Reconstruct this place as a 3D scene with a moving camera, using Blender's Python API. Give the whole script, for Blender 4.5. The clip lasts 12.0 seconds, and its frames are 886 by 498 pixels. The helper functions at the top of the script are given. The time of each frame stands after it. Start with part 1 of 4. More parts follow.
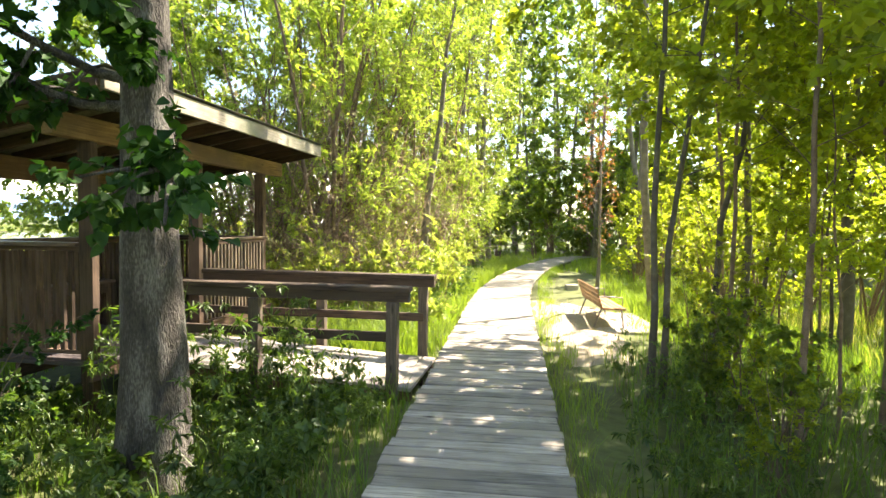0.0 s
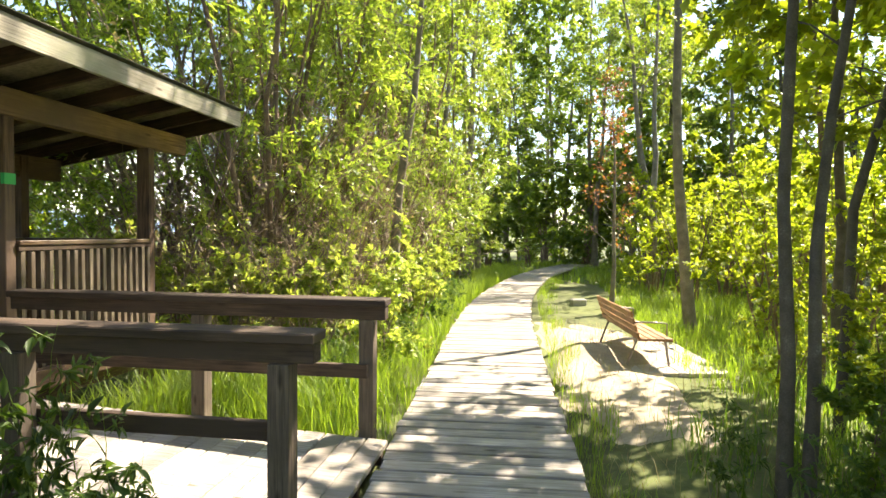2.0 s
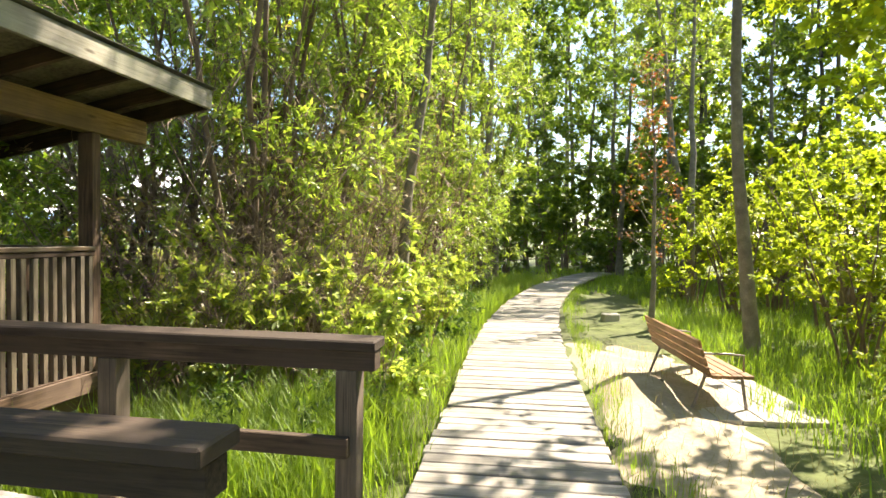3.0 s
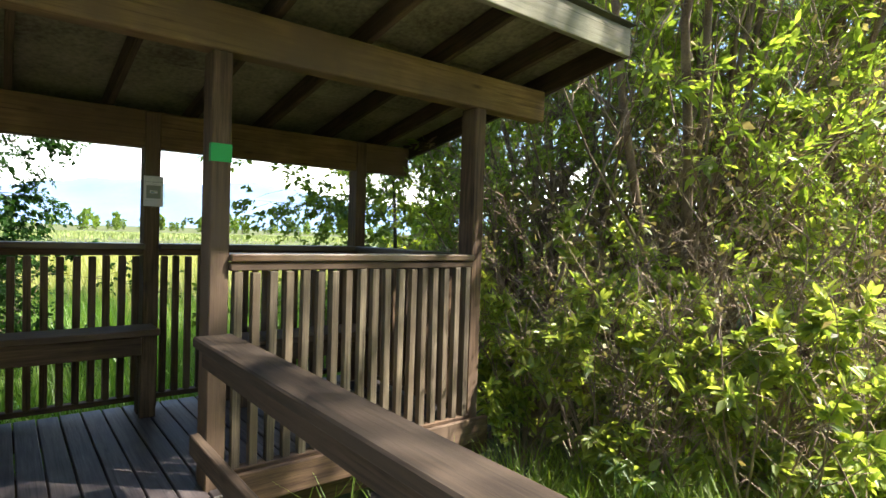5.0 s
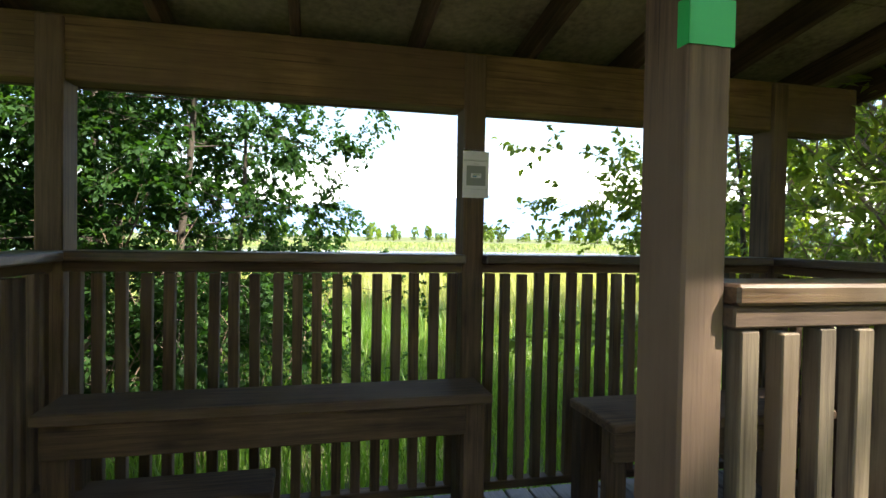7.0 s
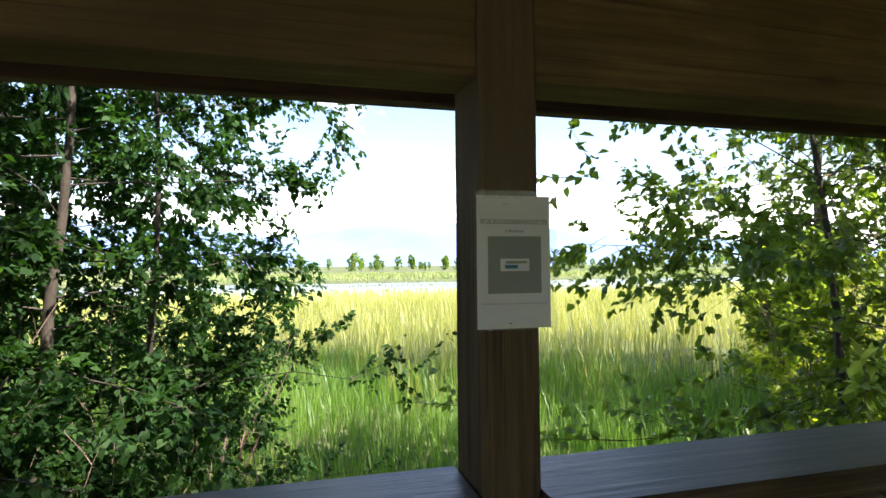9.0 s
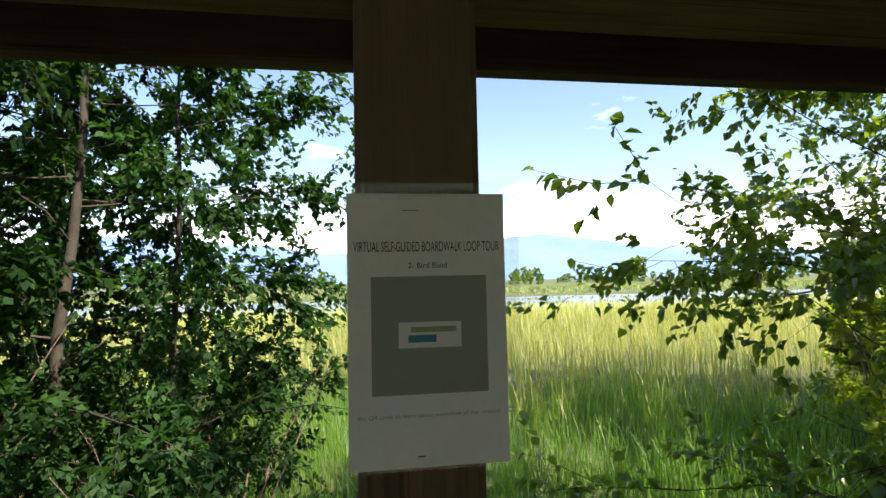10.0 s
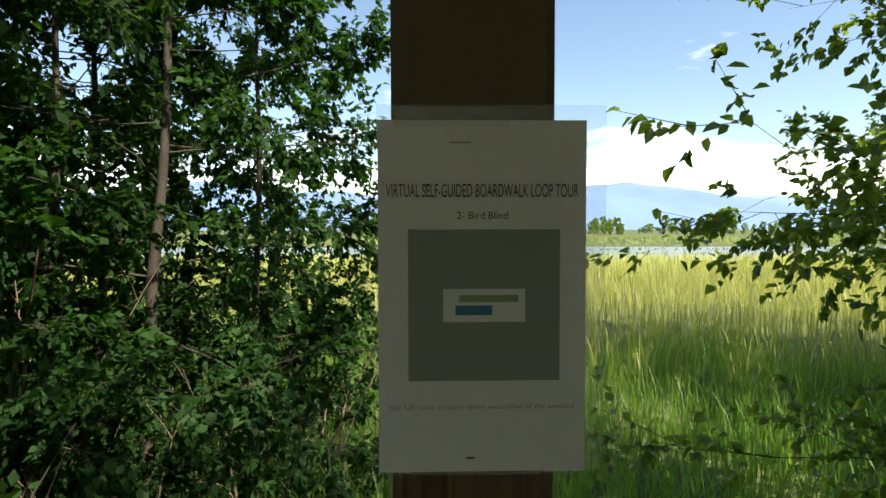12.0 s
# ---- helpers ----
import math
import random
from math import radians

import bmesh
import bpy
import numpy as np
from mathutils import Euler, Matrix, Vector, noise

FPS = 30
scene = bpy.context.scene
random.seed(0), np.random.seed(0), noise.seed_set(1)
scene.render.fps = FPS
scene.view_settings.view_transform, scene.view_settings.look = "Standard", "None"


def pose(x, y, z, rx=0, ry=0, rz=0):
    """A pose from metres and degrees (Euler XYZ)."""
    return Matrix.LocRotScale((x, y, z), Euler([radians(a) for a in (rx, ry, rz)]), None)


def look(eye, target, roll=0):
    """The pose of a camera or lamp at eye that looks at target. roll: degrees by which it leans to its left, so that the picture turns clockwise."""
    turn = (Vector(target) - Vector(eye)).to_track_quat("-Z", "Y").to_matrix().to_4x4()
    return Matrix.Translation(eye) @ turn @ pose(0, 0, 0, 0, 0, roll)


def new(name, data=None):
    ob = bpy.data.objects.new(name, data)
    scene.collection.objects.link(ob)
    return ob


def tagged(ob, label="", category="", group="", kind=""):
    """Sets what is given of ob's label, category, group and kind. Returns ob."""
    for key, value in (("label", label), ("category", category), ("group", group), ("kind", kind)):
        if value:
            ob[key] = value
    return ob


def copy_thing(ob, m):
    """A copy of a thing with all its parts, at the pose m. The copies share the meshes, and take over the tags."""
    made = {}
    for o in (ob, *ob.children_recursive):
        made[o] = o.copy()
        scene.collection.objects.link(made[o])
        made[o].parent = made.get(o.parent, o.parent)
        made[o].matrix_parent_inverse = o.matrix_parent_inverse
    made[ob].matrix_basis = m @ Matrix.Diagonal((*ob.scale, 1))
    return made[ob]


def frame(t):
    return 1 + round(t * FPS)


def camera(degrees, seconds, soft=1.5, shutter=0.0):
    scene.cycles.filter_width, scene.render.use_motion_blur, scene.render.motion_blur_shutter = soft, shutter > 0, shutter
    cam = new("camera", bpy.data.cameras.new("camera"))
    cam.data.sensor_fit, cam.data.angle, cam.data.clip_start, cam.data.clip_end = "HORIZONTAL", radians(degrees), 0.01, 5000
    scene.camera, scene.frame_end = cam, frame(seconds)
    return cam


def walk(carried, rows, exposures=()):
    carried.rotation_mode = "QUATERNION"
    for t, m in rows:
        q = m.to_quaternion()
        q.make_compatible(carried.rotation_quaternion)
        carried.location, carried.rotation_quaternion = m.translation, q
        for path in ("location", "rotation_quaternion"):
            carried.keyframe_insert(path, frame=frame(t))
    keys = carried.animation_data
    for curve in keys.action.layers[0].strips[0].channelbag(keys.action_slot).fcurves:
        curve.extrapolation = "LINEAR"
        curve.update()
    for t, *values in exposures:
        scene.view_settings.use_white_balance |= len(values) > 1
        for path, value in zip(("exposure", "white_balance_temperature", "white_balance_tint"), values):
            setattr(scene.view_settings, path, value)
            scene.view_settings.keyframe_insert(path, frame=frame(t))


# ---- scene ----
cam = camera(77.1, 12.0)
PATH = [
    (0, (-0.502, 1.656, 1.31), (-0.835, 3.626, 1.221), 0.7),
    (0.5, (-0.519, 2.295, 1.23), (-0.834, 4.269, 1.157), 0.7),
    (1, (-0.566, 2.938, 1.2), (-0.858, 4.916, 1.134), 0.4),
    (1.5, (-0.636, 3.569, 1.194), (-0.934, 5.546, 1.128), 0.3),
    (2, (-0.716, 4.201, 1.179), (-1.012, 6.178, 1.122), 0.4),
    (2.5, (-0.82, 4.804, 1.174), (-1.124, 6.78, 1.128), 0.3),
    (2.7, (-0.863, 5.05, 1.18), (-1.175, 7.025, 1.14), 0.4),
    (4.3, (-1.352, 6.681, 1.207), (-2.352, 8.413, 1.161), 1.5),
    (4.5, (-1.507, 6.818, 1.203), (-2.677, 8.439, 1.16), 1.8),
    (4.8, (-1.722, 6.963, 1.227), (-3.138, 8.375, 1.179), 1.9),
    (5, (-1.897, 7.055, 1.216), (-3.461, 8.301, 1.167), 1.8),
    (5.5, (-2.323, 7.172, 1.201), (-4.146, 7.993, 1.147), 1.7),
    (6, (-2.766, 7.19, 1.187), (-4.67, 7.799, 1.13), 1.4),
    (6.5, (-3.24, 7.182, 1.179), (-5.179, 7.667, 1.126), 1.4),
    (6.7, (-3.42, 7.161, 1.168), (-5.364, 7.629, 1.117), 1.3),
    (8.3, (-4.792, 7.314, 1.322), (-6.742, 7.757, 1.323), -0.4),
    (8.5, (-4.964, 7.403, 1.359), (-6.91, 7.863, 1.377), -0.2),
    (9, (-5.232, 7.53, 1.446), (-7.164, 8.043, 1.504), -0.5),
    (9.2, (-5.327, 7.573, 1.458), (-7.258, 8.09, 1.534), -0.4),
    (9.5, (-5.447, 7.65, 1.479), (-7.38, 8.156, 1.574), -0.8),
    (10, (-5.611, 7.797, 1.485), (-7.582, 8.119, 1.6), -1.2),
    (10.5, (-5.659, 7.813, 1.504), (-7.654, 7.918, 1.601), -1.1),
    (11, (-5.684, 7.819, 1.496), (-7.684, 7.844, 1.518), -0.3),
    (12, (-5.707, 7.822, 1.489), (-7.705, 7.872, 1.419), -0.1),
]
EXPOSURES = [(0.0, 2.43, 7300, 14), (1.5, 2.12, 7300, 14), (2.5, 1.91, 7200, 12), (4.5, 1.7, 6700, 11), (5.0, 1.86, 6600, 10), (6.0, 2.22, 6800, 10), (8.5, 2.08, 6500, 14), (9.0, 1.89, 6400, 16), (9.5, 1.69, 6400, 16), (10.0, 1.43, 6600, 13), (10.5, 1.26, 6800, 9), (12.0, 1.14, 6900, 7)]
walk(cam, [(t, look(eye, target, roll)) for t, eye, target, roll in PATH], EXPOSURES)

# ---- daylight ----
SUN = Vector((0.40, 0.44, 0.79)).normalized()
world = bpy.data.worlds.new("sky")
scene.world = world
world.use_nodes = True
wn = world.node_tree
sky = wn.nodes.new("ShaderNodeTexSky")
sky.sky_type = "NISHITA"
sky.sun_disc = False
sky.sun_elevation = math.asin(SUN.z)
sky.sun_rotation = math.atan2(SUN.x, SUN.y)
sky.air_density, sky.dust_density, sky.ozone_density = 1.0, 0.5, 0.9
wn.links.new(sky.outputs[0], wn.nodes["Background"].inputs[0])
wn.nodes["Background"].inputs[1].default_value = 0.11
sun_data = bpy.data.lights.new("sun", "SUN")
sun_data.energy, sun_data.angle, sun_data.color = 5.0, radians(0.6), (1.0, 0.94, 0.83)
sun = new("sun", sun_data)
sun.matrix_world = look(SUN * 50, (0, 0, 0))


# ---- materials ----
def nodes_of(name):
    m = bpy.data.materials.new(name)
    m.use_nodes = True
    return m, m.node_tree.nodes, m.node_tree.links, m.node_tree.nodes["Principled BSDF"]


def ramp_of(n, stops):
    r = n.new("ShaderNodeValToRGB")
    e = r.color_ramp.elements
    e[0].position, e[0].color = stops[0][0], (*stops[0][1], 1)
    e[1].position, e[1].color = stops[-1][0], (*stops[-1][1], 1)
    for p, c in stops[1:-1]:
        e.new(p).color = (*c, 1)
    return r


def wood(name, dark, light, along, stain=None, rough=0.8, scale=1.0):
    """Sawn timber with grain along the local axis 0, 1 or 2, checks, stains and a tone of its own for each board."""
    m, n, l, b = nodes_of(name)
    tc, info, mp = n.new("ShaderNodeTexCoord"), n.new("ShaderNodeObjectInfo"), n.new("ShaderNodeMapping")
    add = n.new("ShaderNodeVectorMath")
    add.operation = "ADD"
    mul = n.new("ShaderNodeMath")
    mul.operation, mul.inputs[1].default_value = "MULTIPLY", 37.0
    l.new(info.outputs["Random"], mul.inputs[0])
    l.new(tc.outputs["Object"], add.inputs[0])
    l.new(mul.outputs[0], add.inputs[1])
    s = [55 * scale] * 3
    s[along] = 3.0 * scale
    mp.inputs["Scale"].default_value = s
    l.new(add.outputs[0], mp.inputs[0])
    grain, blot = n.new("ShaderNodeTexNoise"), n.new("ShaderNodeTexNoise")
    grain.inputs["Scale"].default_value, grain.inputs["Detail"].default_value, grain.inputs["Roughness"].default_value = 1.0, 6, 0.65
    l.new(mp.outputs[0], grain.inputs["Vector"])
    blot.inputs["Scale"].default_value, blot.inputs["Detail"].default_value = 3.5, 5
    l.new(add.outputs[0], blot.inputs["Vector"])
    r = ramp_of(n, [(0.3, dark), (0.7, light)])
    l.new(grain.outputs[0], r.inputs[0])
    r2 = ramp_of(n, [(0.38, (0.35, 0.35, 0.35)), (0.66, (1, 1, 1))])
    l.new(blot.outputs[0], r2.inputs[0])
    mx = n.new("ShaderNodeMix")
    mx.data_type, mx.blend_type = "RGBA", "MULTIPLY"
    mx.inputs[0].default_value = 0.6
    l.new(r.outputs[0], mx.inputs[6])
    l.new(r2.outputs[0], mx.inputs[7])
    streak, smap, knot, kmap = n.new("ShaderNodeTexNoise"), n.new("ShaderNodeMapping"), n.new("ShaderNodeTexVoronoi"), n.new("ShaderNodeMapping")
    s2, s3 = [160 * scale] * 3, [9 * scale] * 3
    s2[along], s3[along] = 1.6 * scale, 2.6 * scale
    smap.inputs["Scale"].default_value, kmap.inputs["Scale"].default_value = s2, s3
    l.new(add.outputs[0], smap.inputs[0])
    l.new(add.outputs[0], kmap.inputs[0])
    l.new(smap.outputs[0], streak.inputs["Vector"])
    l.new(kmap.outputs[0], knot.inputs["Vector"])
    streak.inputs["Scale"].default_value, streak.inputs["Detail"].default_value = 1.0, 3
    knot.inputs["Scale"].default_value = 1.0
    rs, rk = ramp_of(n, [(0.3, (0.3, 0.27, 0.25)), (0.42, (1, 1, 1))]), ramp_of(n, [(0.05, (0.22, 0.17, 0.13)), (0.15, (1, 1, 1))])
    l.new(streak.outputs[0], rs.inputs[0])
    l.new(knot.outputs["Distance"], rk.inputs[0])
    out = mx.outputs[2]
    for extra in (rs, rk):
        mm = n.new("ShaderNodeMix")
        mm.data_type, mm.blend_type = "RGBA", "MULTIPLY"
        mm.inputs[0].default_value = 0.85
        l.new(out, mm.inputs[6])
        l.new(extra.outputs[0], mm.inputs[7])
        out = mm.outputs[2]
    if stain:
        n3 = n.new("ShaderNodeTexNoise")
        n3.inputs["Scale"].default_value, n3.inputs["Detail"].default_value = 1.3, 6
        l.new(add.outputs[0], n3.inputs["Vector"])
        r3 = ramp_of(n, [(0.45, (0, 0, 0)), (0.68, (1, 1, 1))])
        l.new(n3.outputs[0], r3.inputs[0])
        m2 = n.new("ShaderNodeMix")
        m2.data_type = "RGBA"
        l.new(r3.outputs[0], m2.inputs[0])
        l.new(out, m2.inputs[6])
        m2.inputs[7].default_value = (*stain, 1)
        out = m2.outputs[2]
    hsv = n.new("ShaderNodeHueSaturation")
    mr = n.new("ShaderNodeMapRange")
    mr.inputs[3].default_value, mr.inputs[4].default_value = 0.72, 1.25
    l.new(info.outputs["Random"], mr.inputs[0])
    l.new(mr.outputs[0], hsv.inputs["Value"])
    l.new(out, hsv.inputs["Color"])
    l.new(hsv.outputs[0], b.inputs["Base Color"])
    b.inputs["Roughness"].default_value = rough
    bump = n.new("ShaderNodeBump")
    bump.inputs["Strength"].default_value, bump.inputs["Distance"].default_value = 0.55, 0.004
    l.new(grain.outputs[0], bump.inputs["Height"])
    l.new(bump.outputs[0], b.inputs["Normal"])
    return m


def leaf_material(name, a, b_col, through_col, share=0.5, rough=0.45, shine=0.5):
    """Leaves that shine and let light through, each of its own tone."""
    m, n, l, b = nodes_of(name)
    geo, info = n.new("ShaderNodeNewGeometry"), n.new("ShaderNodeObjectInfo")
    r = ramp_of(n, [(0.0, a), (1.0, b_col)])
    l.new(geo.outputs["Random Per Island"], r.inputs[0])
    hsv = n.new("ShaderNodeHueSaturation")
    mr = n.new("ShaderNodeMapRange")
    mr.inputs[3].default_value, mr.inputs[4].default_value = 0.8, 1.25
    l.new(info.outputs["Random"], mr.inputs[0])
    l.new(mr.outputs[0], hsv.inputs["Value"])
    l.new(r.outputs[0], hsv.inputs["Color"])
    l.new(hsv.outputs[0], b.inputs["Base Color"])
    b.inputs["Roughness"].default_value, b.inputs["Specular IOR Level"].default_value = rough, shine
    t = n.new("ShaderNodeBsdfTranslucent")
    tm = n.new("ShaderNodeMix")
    tm.data_type, tm.blend_type = "RGBA", "MULTIPLY"
    tm.inputs[0].default_value = 1.0
    l.new(hsv.outputs[0], tm.inputs[6])
    tm.inputs[7].default_value = (*through_col, 1)
    l.new(tm.outputs[2], t.inputs[0])
    mix = n.new("ShaderNodeMixShader")
    mix.inputs[0].default_value = share
    l.new(b.outputs[0], mix.inputs[1])
    l.new(t.outputs[0], mix.inputs[2])
    l.new(mix.outputs[0], n["Material Output"].inputs[0])
    return m


def speckled(name, stops, scale, rough=0.9, bump=0.5, dist=0.02, second=None, space="Object", detail=8, squash=(1, 1, 1)):
    """A mottled surface: noise at two sizes through a ramp."""
    m, n, l, b = nodes_of(name)
    tc = n.new("ShaderNodeTexCoord")
    big, fine = n.new("ShaderNodeTexNoise"), n.new("ShaderNodeTexNoise")
    big.inputs["Scale"].default_value, big.inputs["Detail"].default_value = scale, detail
    fine.inputs["Scale"].default_value, fine.inputs["Detail"].default_value = scale * 14, 5
    mixf = n.new("ShaderNodeMix")
    mixf.inputs[0].default_value = 0.4
    mp = n.new("ShaderNodeMapping")
    mp.inputs["Scale"].default_value = squash
    l.new(tc.outputs[space], mp.inputs[0])
    l.new(mp.outputs[0], big.inputs["Vector"])
    l.new(mp.outputs[0], fine.inputs["Vector"])
    l.new(big.outputs[0], mixf.inputs[2])
    l.new(fine.outputs[0], mixf.inputs[3])
    r = ramp_of(n, stops)
    l.new(mixf.outputs[0], r.inputs[0])
    l.new(r.outputs[0], b.inputs["Base Color"])
    b.inputs["Roughness"].default_value = rough
    bp = n.new("ShaderNodeBump")
    bp.inputs["Strength"].default_value, bp.inputs["Distance"].default_value = bump, dist
    l.new(mixf.outputs[0], bp.inputs["Height"])
    l.new(bp.outputs[0], b.inputs["Normal"])
    return m


def plain(name, col, rough=0.5, metal=0.0):
    m, n, l, b = nodes_of(name)
    b.inputs["Base Color"].default_value = (*col, 1)
    b.inputs["Roughness"].default_value, b.inputs["Metallic"].default_value = rough, metal
    return m


GREY = ((0.23, 0.2, 0.17), (0.6, 0.55, 0.48))
plank_wood = wood("boardwalk wood", *GREY, 0, stain=(0.33, 0.285, 0.235))
BROWN = ((0.05, 0.026, 0.016), (0.19, 0.116, 0.065))
stain_x = wood("stained timber x", *BROWN, 0, stain=(0.15, 0.1, 0.07))
stain_y = wood("stained timber y", *BROWN, 1, stain=(0.15, 0.1, 0.07))
stain_z = wood("stained timber z", *BROWN, 2, stain=(0.15, 0.1, 0.07))
PINE = ((0.3, 0.17, 0.065), (0.58, 0.37, 0.16))
# Weathered brown, darkened further in place of dappled shade on the ramp rails.
shaded_rail_x = wood("weathered rail darkened for shade", (0.03, 0.018, 0.012), (0.13, 0.086, 0.055), 0, stain=(0.07, 0.047, 0.032))
cap_y = wood("worn cap y", *BROWN, 1, stain=(0.2, 0.16, 0.12), rough=0.42)
cap_x = wood("worn cap x", *BROWN, 0, stain=(0.2, 0.16, 0.12), rough=0.42)
post_weathered = wood("weathered rail darkened for shade post", (0.10, 0.075, 0.055), (0.3, 0.23, 0.165), 2, stain=(0.13, 0.1, 0.075))
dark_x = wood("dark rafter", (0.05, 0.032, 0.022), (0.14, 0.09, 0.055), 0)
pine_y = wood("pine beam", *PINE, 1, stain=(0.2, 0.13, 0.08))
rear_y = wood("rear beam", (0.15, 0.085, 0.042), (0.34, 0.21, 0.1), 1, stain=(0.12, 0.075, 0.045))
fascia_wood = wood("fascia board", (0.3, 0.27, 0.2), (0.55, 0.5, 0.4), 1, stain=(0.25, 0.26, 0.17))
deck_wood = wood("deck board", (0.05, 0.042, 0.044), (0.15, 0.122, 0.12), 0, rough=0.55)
ply = speckled("roof sheathing", [(0.32, (0.09, 0.07, 0.045)), (0.5, (0.23, 0.21, 0.14)), (0.7, (0.38, 0.33, 0.23))], 2.5, bump=0.3, dist=0.004)
slate_wood = wood("bench slat", (0.25, 0.12, 0.05), (0.5, 0.28, 0.13), 1, rough=0.6)
shingle = speckled("roof felt", [(0.3, (0.05, 0.06, 0.035)), (0.7, (0.16, 0.15, 0.11))], 6, bump=0.6)
soil = speckled("ground", [(0.28, (0.04, 0.035, 0.018)), (0.5, (0.085, 0.1, 0.025)), (0.75, (0.16, 0.19, 0.05))], 0.6, bump=0.8, dist=0.05)
sand = speckled("dirt", [(0.25, (0.2, 0.155, 0.1)), (0.55, (0.36, 0.3, 0.21)), (0.8, (0.46, 0.4, 0.3))], 2.2, bump=0.6)
concrete = speckled("concrete", [(0.3, (0.3, 0.27, 0.23)), (0.7, (0.5, 0.47, 0.42))], 3.5, bump=0.3)
bark_grey = speckled("grey bark", [(0.34, (0.018, 0.015, 0.012)), (0.5, (0.075, 0.066, 0.055)), (0.66, (0.25, 0.235, 0.205))], 8, bump=1.0, dist=0.08, squash=(1, 1, 0.28))
bark_pale = speckled("pale bark", [(0.3, (0.09, 0.075, 0.05)), (0.6, (0.24, 0.21, 0.16)), (0.8, (0.42, 0.39, 0.32))], 7, bump=0.6, dist=0.01)
bark_brown = speckled("brown bark", [(0.3, (0.08, 0.05, 0.035)), (0.6, (0.24, 0.17, 0.12)), (0.8, (0.36, 0.28, 0.21))], 8, bump=0.8, dist=0.02)
bark_dark = speckled("dark bark", [(0.3, (0.025, 0.02, 0.014)), (0.6, (0.07, 0.055, 0.04)), (0.8, (0.12, 0.1, 0.075))], 8, bump=0.8, dist=0.02)
bark_stem = speckled("smooth sapling bark", [(0.3, (0.045, 0.038, 0.028)), (0.6, (0.12, 0.105, 0.08)), (0.8, (0.3, 0.28, 0.24))], 9, bump=0.5, dist=0.008)
twig_dead = speckled("dead twig", [(0.3, (0.15, 0.1, 0.07)), (0.7, (0.42, 0.32, 0.24))], 10, bump=0.3, dist=0.005)
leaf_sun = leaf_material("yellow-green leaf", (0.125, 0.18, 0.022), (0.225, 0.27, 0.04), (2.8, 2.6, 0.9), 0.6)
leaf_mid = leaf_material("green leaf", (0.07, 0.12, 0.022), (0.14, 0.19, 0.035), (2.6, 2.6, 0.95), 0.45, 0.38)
# Darker than natural foliage: deep shade is put into this leaf colour.
leaf_shaded = leaf_material("shade-darkened leaf", (0.012, 0.036, 0.01), (0.032, 0.072, 0.018), (2.6, 3.0, 0.9), 0.3, 0.6, 0.12)
leaf_willow = leaf_material("willow leaf", (0.11, 0.165, 0.035), (0.26, 0.31, 0.08), (2.3, 2.35, 0.9), 0.46, 0.36)
leaf_gold = leaf_material("golden-green leaf", (0.12, 0.18, 0.05), (0.34, 0.37, 0.12), (2.4, 2.4, 0.95), 0.5, 0.33)
leaf_weed = leaf_material("weed leaf", (0.03, 0.065, 0.014), (0.09, 0.14, 0.03), (2.4, 2.5, 0.9), 0.4, 0.45)
leaf_red = leaf_material("rusty leaf", (0.2, 0.08, 0.04), (0.3, 0.16, 0.07), (1.8, 1.4, 0.7), 0.4)
blade_mid = leaf_material("grass blade", (0.11, 0.18, 0.025), (0.22, 0.3, 0.05), (2.0, 2.0, 0.8), 0.45)
# Darker copy of the grass blade; its colour carries the shade.
blade_shaded = leaf_material("shade-darkened grass blade", (0.06, 0.12, 0.02), (0.12, 0.19, 0.035), (2.0, 2.1, 0.8), 0.45)
blade_lush = leaf_material("lush marsh blade", (0.09, 0.17, 0.03), (0.18, 0.28, 0.06), (2.1, 2.3, 0.8), 0.5)
blade_dry = leaf_material("dry grass blade", (0.25, 0.2, 0.09), (0.4, 0.36, 0.17), (1.3, 1.2, 0.8), 0.35)
blade_reed = leaf_material("reed blade", (0.34, 0.38, 0.09), (0.54, 0.53, 0.19), (1.6, 1.5, 0.7), 0.4)
blade_far = leaf_material("far meadow blade", (0.18, 0.23, 0.08), (0.32, 0.35, 0.14), (1.6, 1.6, 0.8), 0.35)
steel = plain("dull steel", (0.25, 0.22, 0.2), 0.5, 0.8)
tape_green = plain("green tape", (0.02, 0.42, 0.1), 0.45)


# ---- building helpers ----
def board(bm, x0, x1, y0, y1, z0, z1, bevel=0.004):
    """One sawn timber with eased edges."""
    vs = [bm.verts.new((x, y, z)) for x in (x0, x1) for y in (y0, y1) for z in (z0, z1)]
    fs = [bm.faces.new([vs[i] for i in q]) for q in ((0, 1, 3, 2), (4, 6, 7, 5), (0, 4, 5, 1), (2, 3, 7, 6), (0, 2, 6, 4), (1, 5, 7, 3))]
    if bevel:
        es = list({e for f in fs for e in f.edges})
        bmesh.ops.bevel(bm, geom=es, offset=bevel, segments=1, affect="EDGES", profile=0.5)
    return bm


def link_mesh(name, me, material, parent=None, label="", at=None):
    ob = new(name, me)
    if material and not me.materials:
        me.materials.append(material)
    if parent:
        ob.parent = parent
    if at is not None:
        ob.matrix_basis = at
    if label:
        ob["label"] = label
    return ob


def part(name, bm, material, parent, label="", at=None, smooth=False):
    bmesh.ops.recalc_face_normals(bm, faces=bm.faces)
    me = bpy.data.meshes.new(name)
    bm.to_mesh(me)
    bm.free()
    if smooth:
        for p in me.polygons:
            p.use_smooth = True
    return link_mesh(name, me, material, parent, label, at)


def timber(name, size, material, parent, label="", at=None, bevel=0.004):
    """One board as a part: six bounds in the parent's space."""
    return part(name, board(bmesh.new(), *size, bevel=bevel), material, parent, label, at)


